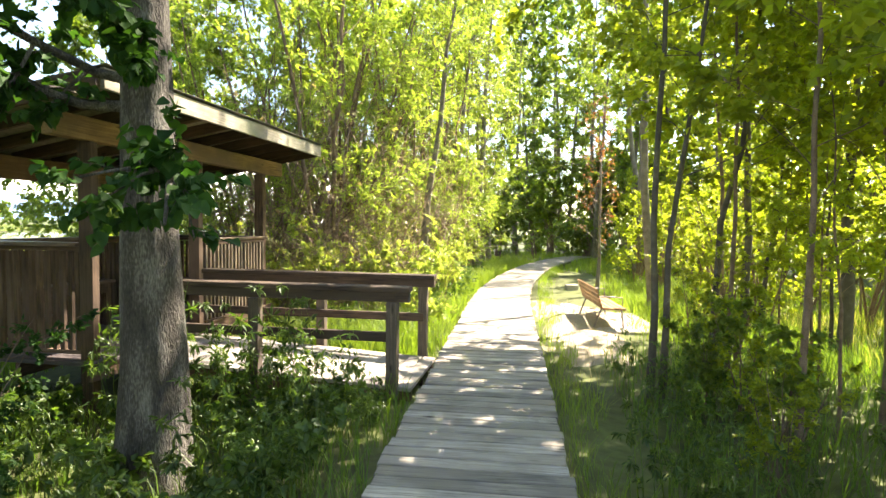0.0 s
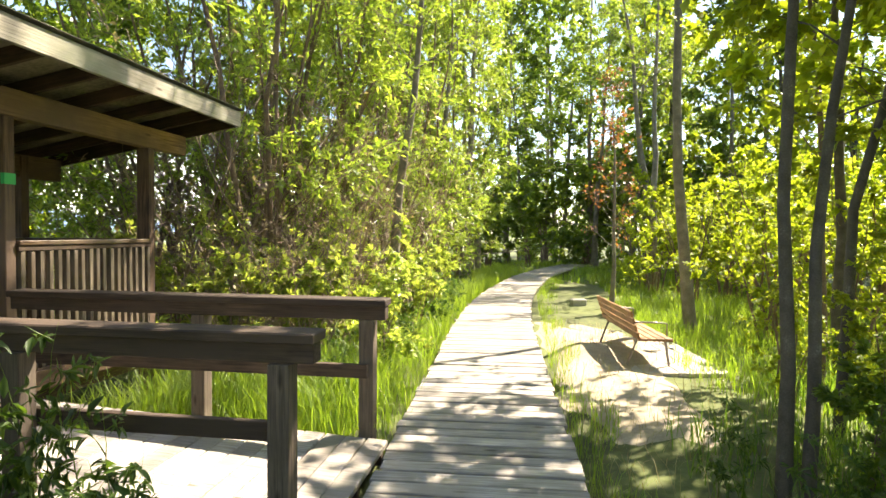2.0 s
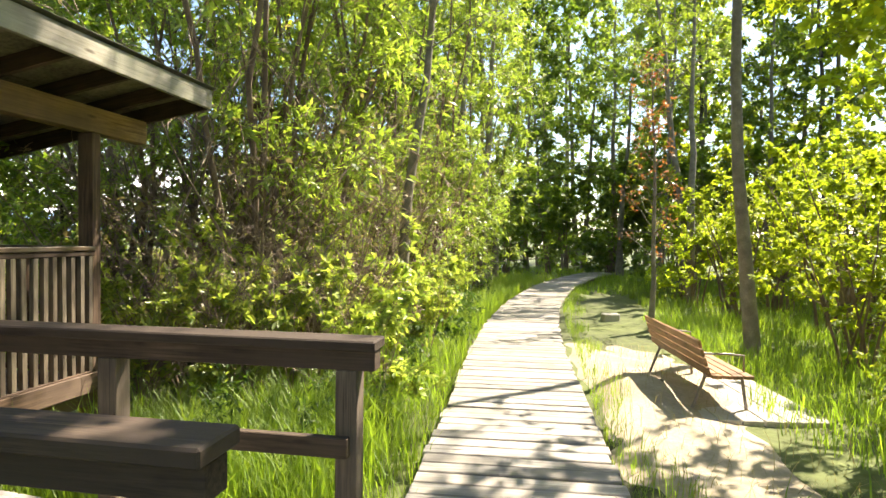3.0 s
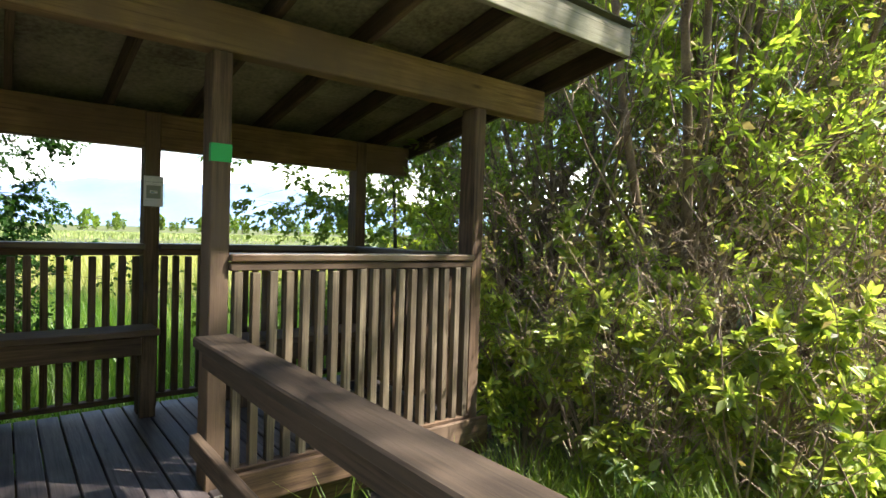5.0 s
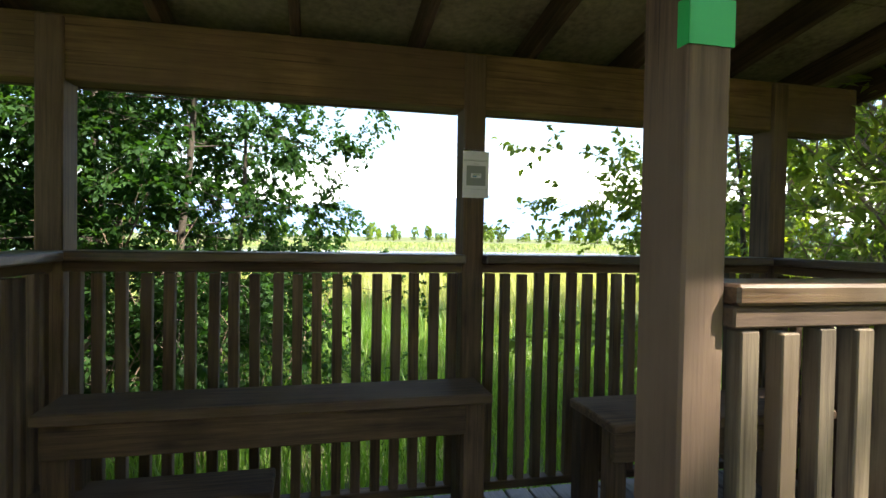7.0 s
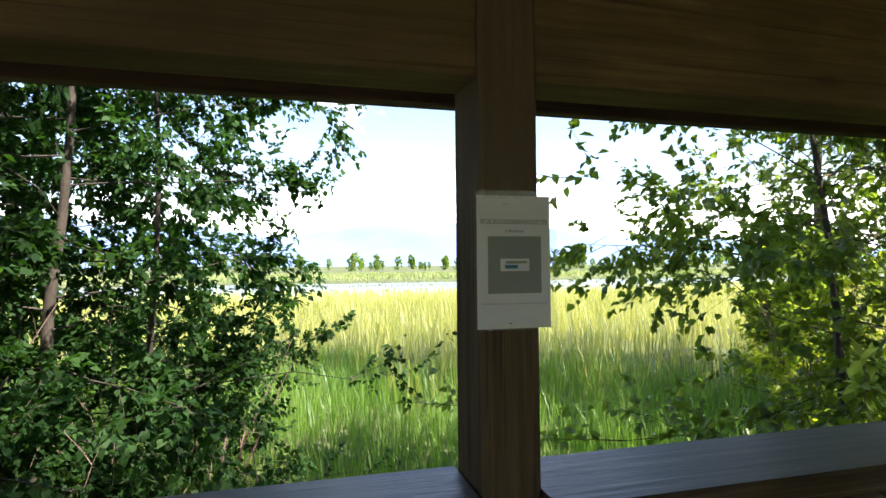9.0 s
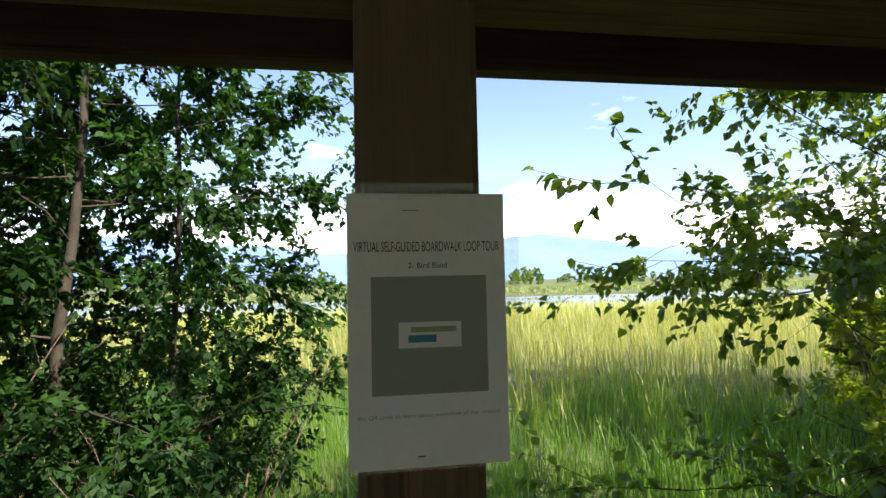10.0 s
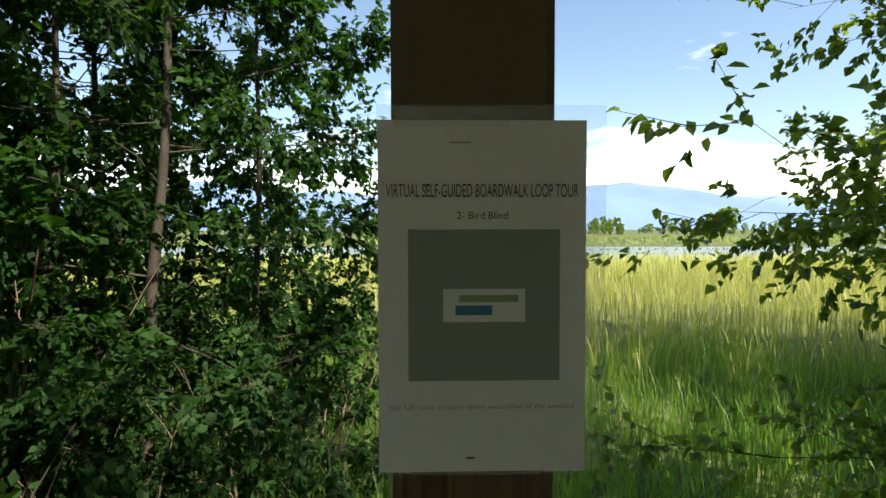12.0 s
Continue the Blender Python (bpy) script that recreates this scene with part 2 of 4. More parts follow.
def thing(name, label, category, group="", kind="", at=None):
    e = new(name)
    e.empty_display_size = 0.1
    if at is not None:
        e.matrix_basis = at
    return tagged(e, label, category, group, kind)


def mesh_np(name, verts, faces, smooth=False):
    """A mesh from arrays; all faces have the same number of corners."""
    verts, faces = np.asarray(verts, np.float32), np.asarray(faces, np.int32)
    me = bpy.data.meshes.new(name)
    k = faces.shape[1]
    me.vertices.add(len(verts))
    me.vertices.foreach_set("co", verts.ravel())
    me.loops.add(faces.size)
    me.loops.foreach_set("vertex_index", faces.ravel())
    me.polygons.add(len(faces))
    me.polygons.foreach_set("loop_start", np.arange(0, faces.size, k, dtype=np.int32))
    me.polygons.foreach_set("loop_total", np.full(len(faces), k, np.int32))
    if smooth:
        me.polygons.foreach_set("use_smooth", np.ones(len(faces), bool))
    me.update(calc_edges=True)
    return me


def smoothstep(a, b, v):
    t = np.clip((v - a) / (b - a), 0, 1)
    return t * t * (3 - 2 * t)


def ground_z(x, y):
    """The lie of the land: a low bank beside the boardwalk that falls to the marsh."""
    x, y = np.asarray(x, float), np.asarray(y, float)
    z = -0.33 - 0.22 * smoothstep(-1.8, -3.4, x) - 0.3 * smoothstep(-5.5, -10, x) - 0.08 * smoothstep(-12, -30, x)
    z = z + 0.3 * smoothstep(-86, -96, x)
    near = np.exp(-((x + 2) ** 2 + (y - 10) ** 2) / 3000.0)
    return z + near * (0.05 * np.sin(x * 1.3 + 0.7 * y) + 0.035 * np.sin(2.9 * x - 1.7 * y + 1) + 0.02 * np.sin(5.1 * y + 3.3 * x))


def walk_centre(y):
    """Centre line of the boardwalk."""
    y = np.asarray(y, float)
    return -0.84 - 0.046 * (y - 4.5) + 0.0100 * np.clip(y - 11.5, 0, None) ** 2 + 0.02 * np.clip(y - 22, 0, None) ** 2 * 0.15


# ---- the land ----
def steps(lo, hi, near_lo, near_hi, d, far):
    core = np.arange(near_lo, near_hi + d / 2, d)
    out = [near_hi + d * (1.25 ** i - 1) * 4 for i in range(1, far)]
    return np.concatenate([[-v + near_lo + near_hi for v in out][::-1], core, out])


gx, gy = steps(0, 0, -24, 15, 0.5, 38), steps(0, 0, -8, 30, 0.5, 38)
GX, GY = np.meshgrid(gx, gy, indexing="ij")
gv = np.stack([GX, GY, ground_z(GX, GY)], -1).reshape(-1, 3)
ny = len(gy)
ii, jj = np.meshgrid(np.arange(len(gx) - 1), np.arange(ny - 1), indexing="ij")
a = (ii * ny + jj).ravel()
ground = link_mesh("ground", mesh_np("ground", gv, np.stack([a, a + ny, a + ny + 1, a + 1], 1), True), soil)
tagged(ground, "dark soil and low green growth beside the boardwalk and marsh", "ground", kind="structure")


def disc_patch(name, cx, cy, rx, ry, material, lift, seed, label, category, n=40):
    """A patch with an uneven rim that lies on the land."""
    rg = np.random.default_rng(seed)
    ang = np.linspace(0, 2 * math.pi, n, endpoint=False)
    ph = rg.uniform(0, 6.28, 4)
    rim = 1 + 0.14 * np.sin(3 * ang + ph[0]) + 0.09 * np.sin(5 * ang + ph[1]) + 0.06 * np.sin(9 * ang + ph[2])
    rings = np.linspace(0.02, 1, 14)
    v, f = [], []
    for k, q in enumerate(rings):
        x, y = cx + rx * q * rim * np.cos(ang), cy + ry * q * rim * np.sin(ang)
        z = ground_z(x, y) + lift * (1 - q ** 6) - 0.012 * q ** 6
        v += list(zip(x, y, z))
        if k:
            f += [((k - 1) * n + i, (k - 1) * n + (i + 1) % n, k * n + (i + 1) % n, k * n + i) for i in range(n)]
    ob = link_mesh(name, mesh_np(name, v, f, True), material)
    return tagged(ob, label, category, kind="structure")


disc_patch("dirt_patch", 0.28, 11.2, 0.85, 2.9, sand, 0.035, 3, "pale trodden sandy dirt round the bench", "dirt")

water_mat, wnn, wll, wb = nodes_of("marsh water")
wb.inputs["Base Color"].default_value = (0.10, 0.12, 0.12, 1)
wb.inputs["Roughness"].default_value = 0.3
wnz, wbp, wtc = wnn.new("ShaderNodeTexNoise"), wnn.new("ShaderNodeBump"), wnn.new("ShaderNodeTexCoord")
wnz.inputs["Scale"].default_value = 0.8
wll.new(wtc.outputs["Object"], wnz.inputs["Vector"])
wbp.inputs["Strength"].default_value, wbp.inputs["Distance"].default_value = 0.25, 0.1
wll.new(wnz.outputs[0], wbp.inputs["Height"])
wll.new(wbp.outputs[0], wb.inputs["Normal"])
wv = []
for k in range(81):
    y = -260 + k * 10
    wv += [(-44 + 5 * math.sin(y * 0.11) + 3 * math.sin(y * 0.31), y, -0.905), (-88 + 4 * math.sin(y * 0.07), y, -0.905)]
water = link_mesh("water", mesh_np("water", wv, [(2 * k, 2 * k + 2, 2 * k + 3, 2 * k + 1) for k in range(80)]), water_mat)
tagged(water, "shallow open marsh water beyond the reeds", "water", kind="structure")

# ---- boardwalk ----
boardwalk = thing("boardwalk", "weathered grey plank boardwalk curving through the trees", "boardwalk", kind="structure")
PITCH, Z_WALK = 0.146, -0.19
plank_meshes = []
for k in range(6):
    bm = board(bmesh.new(), -0.585 - 0.012 * (k % 3), 0.585 + 0.01 * ((k + 1) % 3), -0.064, 0.064, -0.04, 0.0, 0.006)
    me = bpy.data.meshes.new("plank")
    for v in bm.verts:
        v.co.z += 0.003 * math.sin(9 * v.co.x + k) + 0.0015 * math.sin(60 * v.co.y + 2 * k)
    bmesh.ops.recalc_face_normals(bm, faces=bm.faces)
    bm.to_mesh(me)
    bm.free()
    me.materials.append(plank_wood)
    plank_meshes.append(me)
rw = random.Random(5)
y = 0.4
while y < 30:
    slope = float(walk_centre(y + 0.05) - walk_centre(y - 0.05)) / 0.1
    link_mesh("plank", rw.choice(plank_meshes), None, boardwalk, "",
              pose(float(walk_centre(y)) + rw.uniform(-0.008, 0.008), y, Z_WALK + rw.uniform(-0.004, 0.003), rw.uniform(-0.5, 0.5), 0,
                   -math.degrees(math.atan(slope)) + rw.uniform(-0.35, 0.35)))
    y += PITCH * math.cos(math.atan(slope))
for side in (-0.5, 0.5):
    bm = bmesh.new()
    ys = np.arange(0.4, 30, 0.8)
    rows = [[bm.verts.new((float(walk_centre(q)) + side + dx, q, z)) for dx, z in ((-0.03, -0.36), (0.03, -0.36), (0.03, -0.232), (-0.03, -0.232))] for q in ys]
    for p, q in zip(rows, rows[1:]):
        for i in range(4):
            bm.faces.new((p[i], p[(i + 1) % 4], q[(i + 1) % 4], q[i]))
    bm.faces.new(rows[0]), bm.faces.new(rows[-1][::-1])
    part("stringer", bm, stain_y, boardwalk)

# ---- ramp from the boardwalk to the shelter ----
RAMP_X0, RAMP_X1 = -4.42, -1.6
RAMP_TILT = math.degrees(math.atan2(0.15, RAMP_X1 - RAMP_X0))
ramp = thing("ramp", "sun-bleached plank ramp from boardwalk to shelter", "ramp", kind="structure")
n_ramp = 20
for k in range(n_ramp):
    x = RAMP_X0 + (k + 0.5) * (RAMP_X1 - RAMP_X0) / n_ramp
    z = -0.03 - 0.15 * (x - RAMP_X0) / (RAMP_X1 - RAMP_X0)
    bm = board(bmesh.new(), -0.0675, 0.0675, -0.6, 0.6, -0.04, 0.0, 0.005)
    part("plank", bm, plank_wood, ramp, "", pose(x, 7.12 + rw.uniform(-0.01, 0.01), z, 0, RAMP_TILT, rw.uniform(-0.4, 0.4)))
for yy in (6.6, 7.12, 7.64):
    bm = board(bmesh.new(), -1.4, 1.4, -0.03, 0.03, -0.17, -0.042)
    part("joist", bm, stain_x, ramp, "", pose(-3.01, yy, -0.105, 0, RAMP_TILT, 0))


def ramp_z(x):
    return -0.03 - 0.15 * (x - RAMP_X0) / (RAMP_X1 - RAMP_X0)


def ramp_rail(y_post, cap_y, rail_z, rail_y, posts, label, west=-4.46):
    """A low handrail: posts, a thick cap on a face board, a lower rail."""
    r = thing("ramp_rail", label, "handrail", "rails of the ramp")
    for x in posts:
        timber("post", (x - 0.05, x + 0.05, y_post - 0.05, y_post + 0.05, float(ground_z(x, y_post)) - 0.1, 0.60), post_weathered, r)
    timber("cap", (west, -1.62, cap_y - 0.085, cap_y + 0.085, 0.692, 0.74), shaded_rail_x, r, "thick worn cap board", bevel=0.007)
    timber("face_board", (west, -1.63, cap_y - 0.045, cap_y + 0.045, 0.60, 0.69), shaded_rail_x, r)
    timber("lower_rail", (west, posts[-1] + 0.02, rail_y - 0.02, rail_y + 0.02, rail_z - 0.04, rail_z + 0.05), shaded_rail_x, r)
    return r


ramp_rail(7.80, 7.80, 0.26, 7.73, (-2.97, -1.76), "red-brown stained timber handrail along the ramp")
ramp_rail(6.52, 6.55, 0.26, 6.59, (-4.2, -3.12, -1.78), "dark weathered timber handrail half hidden by weeds", -4.27)

# ---- shelter ----
XF, XR = -4.55, -6.05
YS, YM, YN = 6.20, 7.845, 9.44
ROOF_SLOPE = 0.187
Z_FRONT = 2.27


def roof_z(x):
    return Z_FRONT + ROOF_SLOPE * (x - XF)


shelter = thing("shelter", "open timber bird-watching shelter with a shed roof, stained brown", "shelter")
for x, yy in ((XF, YS), (XF, YM), (XF, YN), (XR, YS), (XR, YM), (XR, YN)):
    top = (2.03 if x == XF else 1.975)
    timber("post", (x - (0.13 if x == XF else 0.115), x + (0.01 if x == XF else 0.023), yy - 0.045, yy + (0.045 if x == XF else 0.0505), float(ground_z(x, yy)) - 0.15, top), stain_z, shelter, "brown square post", bevel=0.006)
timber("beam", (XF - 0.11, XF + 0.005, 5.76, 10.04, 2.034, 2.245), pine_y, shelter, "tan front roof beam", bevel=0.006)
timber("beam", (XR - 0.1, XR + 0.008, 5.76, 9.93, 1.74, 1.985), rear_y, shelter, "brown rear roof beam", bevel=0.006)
rt = math.degrees(math.atan(ROOF_SLOPE))
for k in range(8):
    yy = 6.04 + 0.52 * k
    bm = board(bmesh.new(), -1.09, 1.36, -0.02, 0.02, 0.0, 0.12)
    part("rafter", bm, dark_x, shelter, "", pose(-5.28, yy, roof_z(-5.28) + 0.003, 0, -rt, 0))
for k in range(3):
    x0, x1 = -1.16 + k * 0.853, -1.16 + (k + 1) * 0.853 - 0.006
    bm = board(bmesh.new(), x0, x1, 5.62, 10.08, 0.125, 0.14, 0.002)
    part("roof_sheet", bm, ply, shelter, "mottled greenish plywood sheathing", pose(-5.28, 0, roof_z(-5.28), 0, -rt, 0))
for k in range(10):
    bm = board(bmesh.new(), -1.19 + 0.262 * k, -1.19 + 0.262 * k + 0.28, 5.59, 10.11, 0.146, 0.153, 0.002)
    for v in bm.verts:
        v.co.z += 0.012 * (1 if v.co.x < -1.19 + 0.262 * k + 0.14 else -0.0)
        v.co.x += 0.004 * math.sin(v.co.y * 17)
    part("roof_course", bm, shingle, shelter, "mossy dark roofing felt", pose(-5.28, 0, roof_z(-5.28), 0, -rt, 0))
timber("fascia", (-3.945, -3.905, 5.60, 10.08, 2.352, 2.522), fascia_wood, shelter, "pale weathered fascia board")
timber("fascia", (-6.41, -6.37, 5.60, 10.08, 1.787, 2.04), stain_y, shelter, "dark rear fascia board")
for yy in (5.60, 10.04):
    bm = board(bmesh.new(), -1.09, 1.36, 0, 0.04, -0.02, 0.13)
    part("rake_board", bm, dark_x, shelter, "", pose(-5.28, yy + (0.045 if yy > 8 else -0.045), roof_z(-5.28) + 0.004, 0, -rt, 0))


def deck_boards():
    n = 30
    lo, hi = 6.08, 9.55
    w = (hi - lo) / n
    bm = board(bmesh.new(), -0.83, 0.83, -w / 2 + 0.004, w / 2 - 0.004, -0.038, 0, 0.004)
    bmesh.ops.recalc_face_normals(bm, faces=bm.faces)
    me = bpy.data.meshes.new("deck_board")
    bm.to_mesh(me)
    bm.free()
    me.materials.append(deck_wood)
    for k in range(n):
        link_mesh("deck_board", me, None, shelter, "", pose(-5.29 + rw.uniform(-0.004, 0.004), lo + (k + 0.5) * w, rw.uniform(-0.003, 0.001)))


deck_boards()
for x in (-6.09, -5.3, -4.51):
    timber("joist", (x - 0.02, x + 0.02, 6.09, 9.54, -0.18, -0.042), stain_y, shelter)
timber("kick_board", (-4.45, -4.42, 7.9, 9.47, -0.06, 0.09), stain_y, shelter, "lichen-grey kick board")

bal_mesh = bpy.data.meshes.new("baluster")
bm = board(bmesh.new(), -0.02, 0.02, -0.02, 0.02, 0.0, 0.95, 0.003)
bmesh.ops.recalc_face_normals(bm, faces=bm.faces)
bm.to_mesh(bal_mesh)
bm.free()
bal_mesh.materials.append(stain_z)
bal_grey = bal_mesh.copy()
bal_grey.materials[0] = wood("weathered baluster", (0.09, 0.066, 0.045), (0.33, 0.265, 0.18), 2, stain=(0.12, 0.085, 0.055))


def railing(x0, y0, x1, y1, n, cap_lo, cap_hi, stick=bal_mesh):
    """A rail bay between two posts, with square balusters; the cap reaches from cap_lo to cap_hi across the rail."""
    along_y = abs(y1 - y0) > abs(x1 - x0)
    mat = stain_y if along_y else stain_x
    base = timber("railing", (x0 + cap_lo, x0 + cap_hi, y0, y1, 1.062, 1.10) if along_y else (x0, x1, y0 + cap_lo, y0 + cap_hi, 1.062, 1.10), cap_y if along_y else cap_x, shelter, "balustrade with a worn flat cap", bevel=0.006)
    if along_y:
        timber("top_rail", (x0 - 0.02, x0 + 0.02, y0, y1, 1.02, 1.06), mat, base)
        timber("bottom_rail", (x0 - 0.03, x0 + 0.03, y0, y1, 0.05, 0.085), mat, base)
    else:
        timber("top_rail", (x0, x1, y0 - 0.02, y0 + 0.02, 1.02, 1.06), mat, base)
        timber("bottom_rail", (x0, x1, y0 - 0.03, y0 + 0.03, 0.05, 0.085), mat, base)
    for k in range(n):
        q = (k + 0.5) / n
        link_mesh("baluster", stick, None, base, "", pose(x0 + (x1 - x0) * q, y0 + (y1 - y0) * q, 0.07 + rw.uniform(-0.01, 0.003), rw.uniform(-0.4, 0.4), rw.uniform(-0.4, 0.4), rw.uniform(-2, 2)))
    return base


railing(XR, YS + 0.045, XR, YM - 0.045, 19, -0.12, 0.09)
railing(XR, YM + 0.045, XR, YN - 0.045, 19, -0.12, 0.09)
railing(XF + 0.012, YM + 0.045, XF + 0.012, YN - 0.045, 18, -0.12, 0.03, bal_grey)
railing(XR + 0.025, YS, XF - 0.13, YS, 16, -0.08, 0.08)
railing(XR + 0.025, YN, XF - 0.13, YN, 16, -0.08, 0.08)
timber("tape", (XF + 0.0105, XF + 0.0125, YM - 0.047, YM + 0.047, 1.522, 1.605), tape_green, shelter, "bright green tape round the post", bevel=0)
timber("tape", (XF - 0.02, XF + 0.0125, YM - 0.0475, YM - 0.0455, 1.522, 1.605), tape_green, shelter, "bright green tape round the post", bevel=0)


def timber_bench(y0, y1, x_back, x_front, top, label, apron=True):
    b = thing("timber_bench", label, "bench", "benches in the shelter")
    timber("seat", (x_back, x_front, y0, y1, top - 0.04, top), stain_y, b, bevel=0.006)
    if apron:
        timber("apron", (x_front - 0.06, x_front - 0.022, y0 + 0.02, y1 - 0.1, top - 0.16, top - 0.042), stain_y, b)
    for yy in (y0 + 0.01, y1 - 0.1):
        timber("leg", (x_front - 0.11, x_front - 0.02 - 0.042 * apron, yy, yy + 0.09, 0.0, top - 0.042), stain_z, b)
        timber("leg", (x_back + 0.01, x_back + 0.10, yy, yy + 0.09, 0.0, top - 0.042), stain_z, b)
    return b


timber_bench(6.27, 7.85, -5.98, -5.72, 0.57, "brown timber bench against the balusters, facing out")
timber_bench(8.3, 9.38, -5.98, -5.6, 0.46, "brown timber bench with a sunlit seat")
low = thing("low_bench", "low grey-brown timber step bench on the deck", "bench", "benches in the shelter")
timber("seat", (-5.96, -5.73, 6.2, 7.03, 0.21, 0.25), stain_y, low, bevel=0.006)
for yy in (6.21, 6.93):
    timber("leg", (-5.95, -5.74, yy, yy + 0.09, 0.0, 0.208), stain_z, low)
timber("stretcher", (-5.78, -5.745, 6.302, 6.928, 0.03, 0.09), stain_y, low)

# ---- notice on the post ----
paper_mat = speckled("paper", [(0.2, (0.70, 0.65, 0.70)), (0.8, (0.78, 0.73, 0.78))], 8, rough=0.6, bump=0.1, dist=0.002)
film_mat, fn, fl, fb = nodes_of("clear film")
fb.inputs["Base Color"].default_value = (0.95, 0.97, 0.97, 1)
fb.inputs["Roughness"].default_value, fb.inputs["Transmission Weight"].default_value, fb.inputs["IOR"].default_value = 0.12, 0.0, 1.5
fb.inputs["Alpha"].default_value = 0.09
ink = plain("printed ink", (0.025, 0.025, 0.025), 0.6)
grey_ink = plain("grey print", (0.27, 0.27, 0.26), 0.6)
NX, NY0, NY1, NZ0, NZ1 = -6.025, 7.793, 7.912, 1.349, 1.551
notice = thing("notice", "laminated white paper notice stapled to the post", "notice")
timber("paper", (NX, NX + 0.0012, NY0, NY1, NZ0, NZ1), paper_mat, notice, bevel=0)
sleeve = timber("sleeve", (NX - 0.0016, NX - 0.0006, NY0 - 0.001, NY1 + 0.012, NZ0 - 0.003, NZ1 + 0.009), film_mat, notice, "clear laminating film", bevel=0)
sleeve.visible_shadow = False
timber("tape_strip", (NX - 0.001, NX + 0.0016, 7.803, 7.868, NZ1 - 0.004, NZ1 + 0.007), film_mat, notice, "glossy clear tape", bevel=0).visible_shadow = False


def printed(text, z, width, mat):
    cu = bpy.data.curves.new("print", "FONT")
    cu.body, cu.align_x, cu.size = text, "CENTER", 0.01
    tmp = bpy.data.objects.new("print", cu)
    me = bpy.data.meshes.new_from_object(tmp)
    bpy.data.objects.remove(tmp)
    xs = [v.co.x for v in me.vertices]
    s = width / (max(xs) - min(xs))
    for v in me.vertices:
        v.co = Vector((0.0, v.co.x * s, v.co.y * s))
    return me


def put_print(text, z, width, tall, mat):
    me = printed(text, z, width, mat)
    hs = [v.co.z for v in me.vertices]
    k = tall / (max(hs) - min(hs))
    for v in me.vertices:
        v.co.z *= k
    link_mesh("print", me, mat, notice, "", Matrix.Translation((NX + 0.0016, (NY0 + NY1) / 2, z)))


put_print("VIRTUAL SELF-GUIDED BOARDWALK LOOP TOUR", 1.5075, 0.110, 0.0075, ink)
put_print("2- Bird Blind", 1.495, 0.029, 0.0042, ink)
put_print("the QR code to learn about waterfowl of the wetland", 1.3855, 0.106, 0.0036, grey_ink)
timber("print_square", (NX + 0.0012, NX + 0.0015, 7.810, 7.897, 1.402, 1.489), grey_ink, notice, "plain printed square", bevel=0)
timber("logo", (NX + 0.0015, NX + 0.0018, 7.830, 7.877, 1.436, 1.455), paper_mat, notice, "pale printed logo panel", bevel=0)
timber("logo_mark", (NX + 0.0018, NX + 0.0021, 7.837, 7.858, 1.440, 1.4455), plain("blue print", (0.05, 0.2, 0.35), 0.6), notice, bevel=0)
timber("logo_mark", (NX + 0.0018, NX + 0.0021, 7.839, 7.873, 1.4475, 1.4515), plain("olive print", (0.3, 0.33, 0.2), 0.6), notice, bevel=0)
timber("print_bar", (NX + 0.0012, NX + 0.0015, 7.843, 7.848, 1.3565, 1.3575), ink, notice, bevel=0)
timber("staple", (NX + 0.0012, NX + 0.002, 7.834, 7.846, 1.538, 1.5386), steel, notice, bevel=0)

# ---- park bench on its pad ----
pad = thing("bench_pad", "pale concrete slabs under the park bench", "paving", kind="structure")
for k in range(6):
    bm = board(bmesh.new(), -0.085, 0.085, -0.92, 0.92, -0.08, 0.0, 0.006)
    part("slab", bm, concrete, pad, "", pose(0.36 + 0.178 * k, 11.16 + 0.02 * k, -0.27 + rw.uniform(-0.004, 0.004), 0, 0, 6 + rw.uniform(-0.4, 0.4)))


def tube_part(name, pts, r, material, parent, sides=8):
    v, f = [], []
    add_tube(v, f, np.array(pts, float), np.full(len(pts), r), sides)
    return link_mesh(name, mesh_np(name, v, f, True), material, parent)


def add_tube(v, f, pts, rad, sides):
    """Appends a tapering tube along pts to the lists of corners and faces."""
    base = len(v)
    d = np.gradient(pts, axis=0)
    d /= np.linalg.norm(d, axis=1, keepdims=True) + 1e-9
    up = np.where(np.abs(d[:, 2:3]) > 0.9, np.array([[1.0, 0, 0]]), np.array([[0, 0, 1.0]]))
    s = np.cross(d, up)
    s /= np.linalg.norm(s, axis=1, keepdims=True) + 1e-9
    u = np.cross(s, d)
    ang = np.arange(sides) * 2 * math.pi / sides
    ring = pts[:, None, :] + rad[:, None, None] * (np.cos(ang)[None, :, None] * s[:, None, :] + np.sin(ang)[None, :, None] * u[:, None, :])
    v.extend(ring.reshape(-1, 3).tolist())
    for k in range(len(pts) - 1):
        for i in range(sides):
            j = (i + 1) % sides
            f.append((base + k * sides + i, base + k * sides + j, base + (k + 1) * sides + j, base + (k + 1) * sides + i))


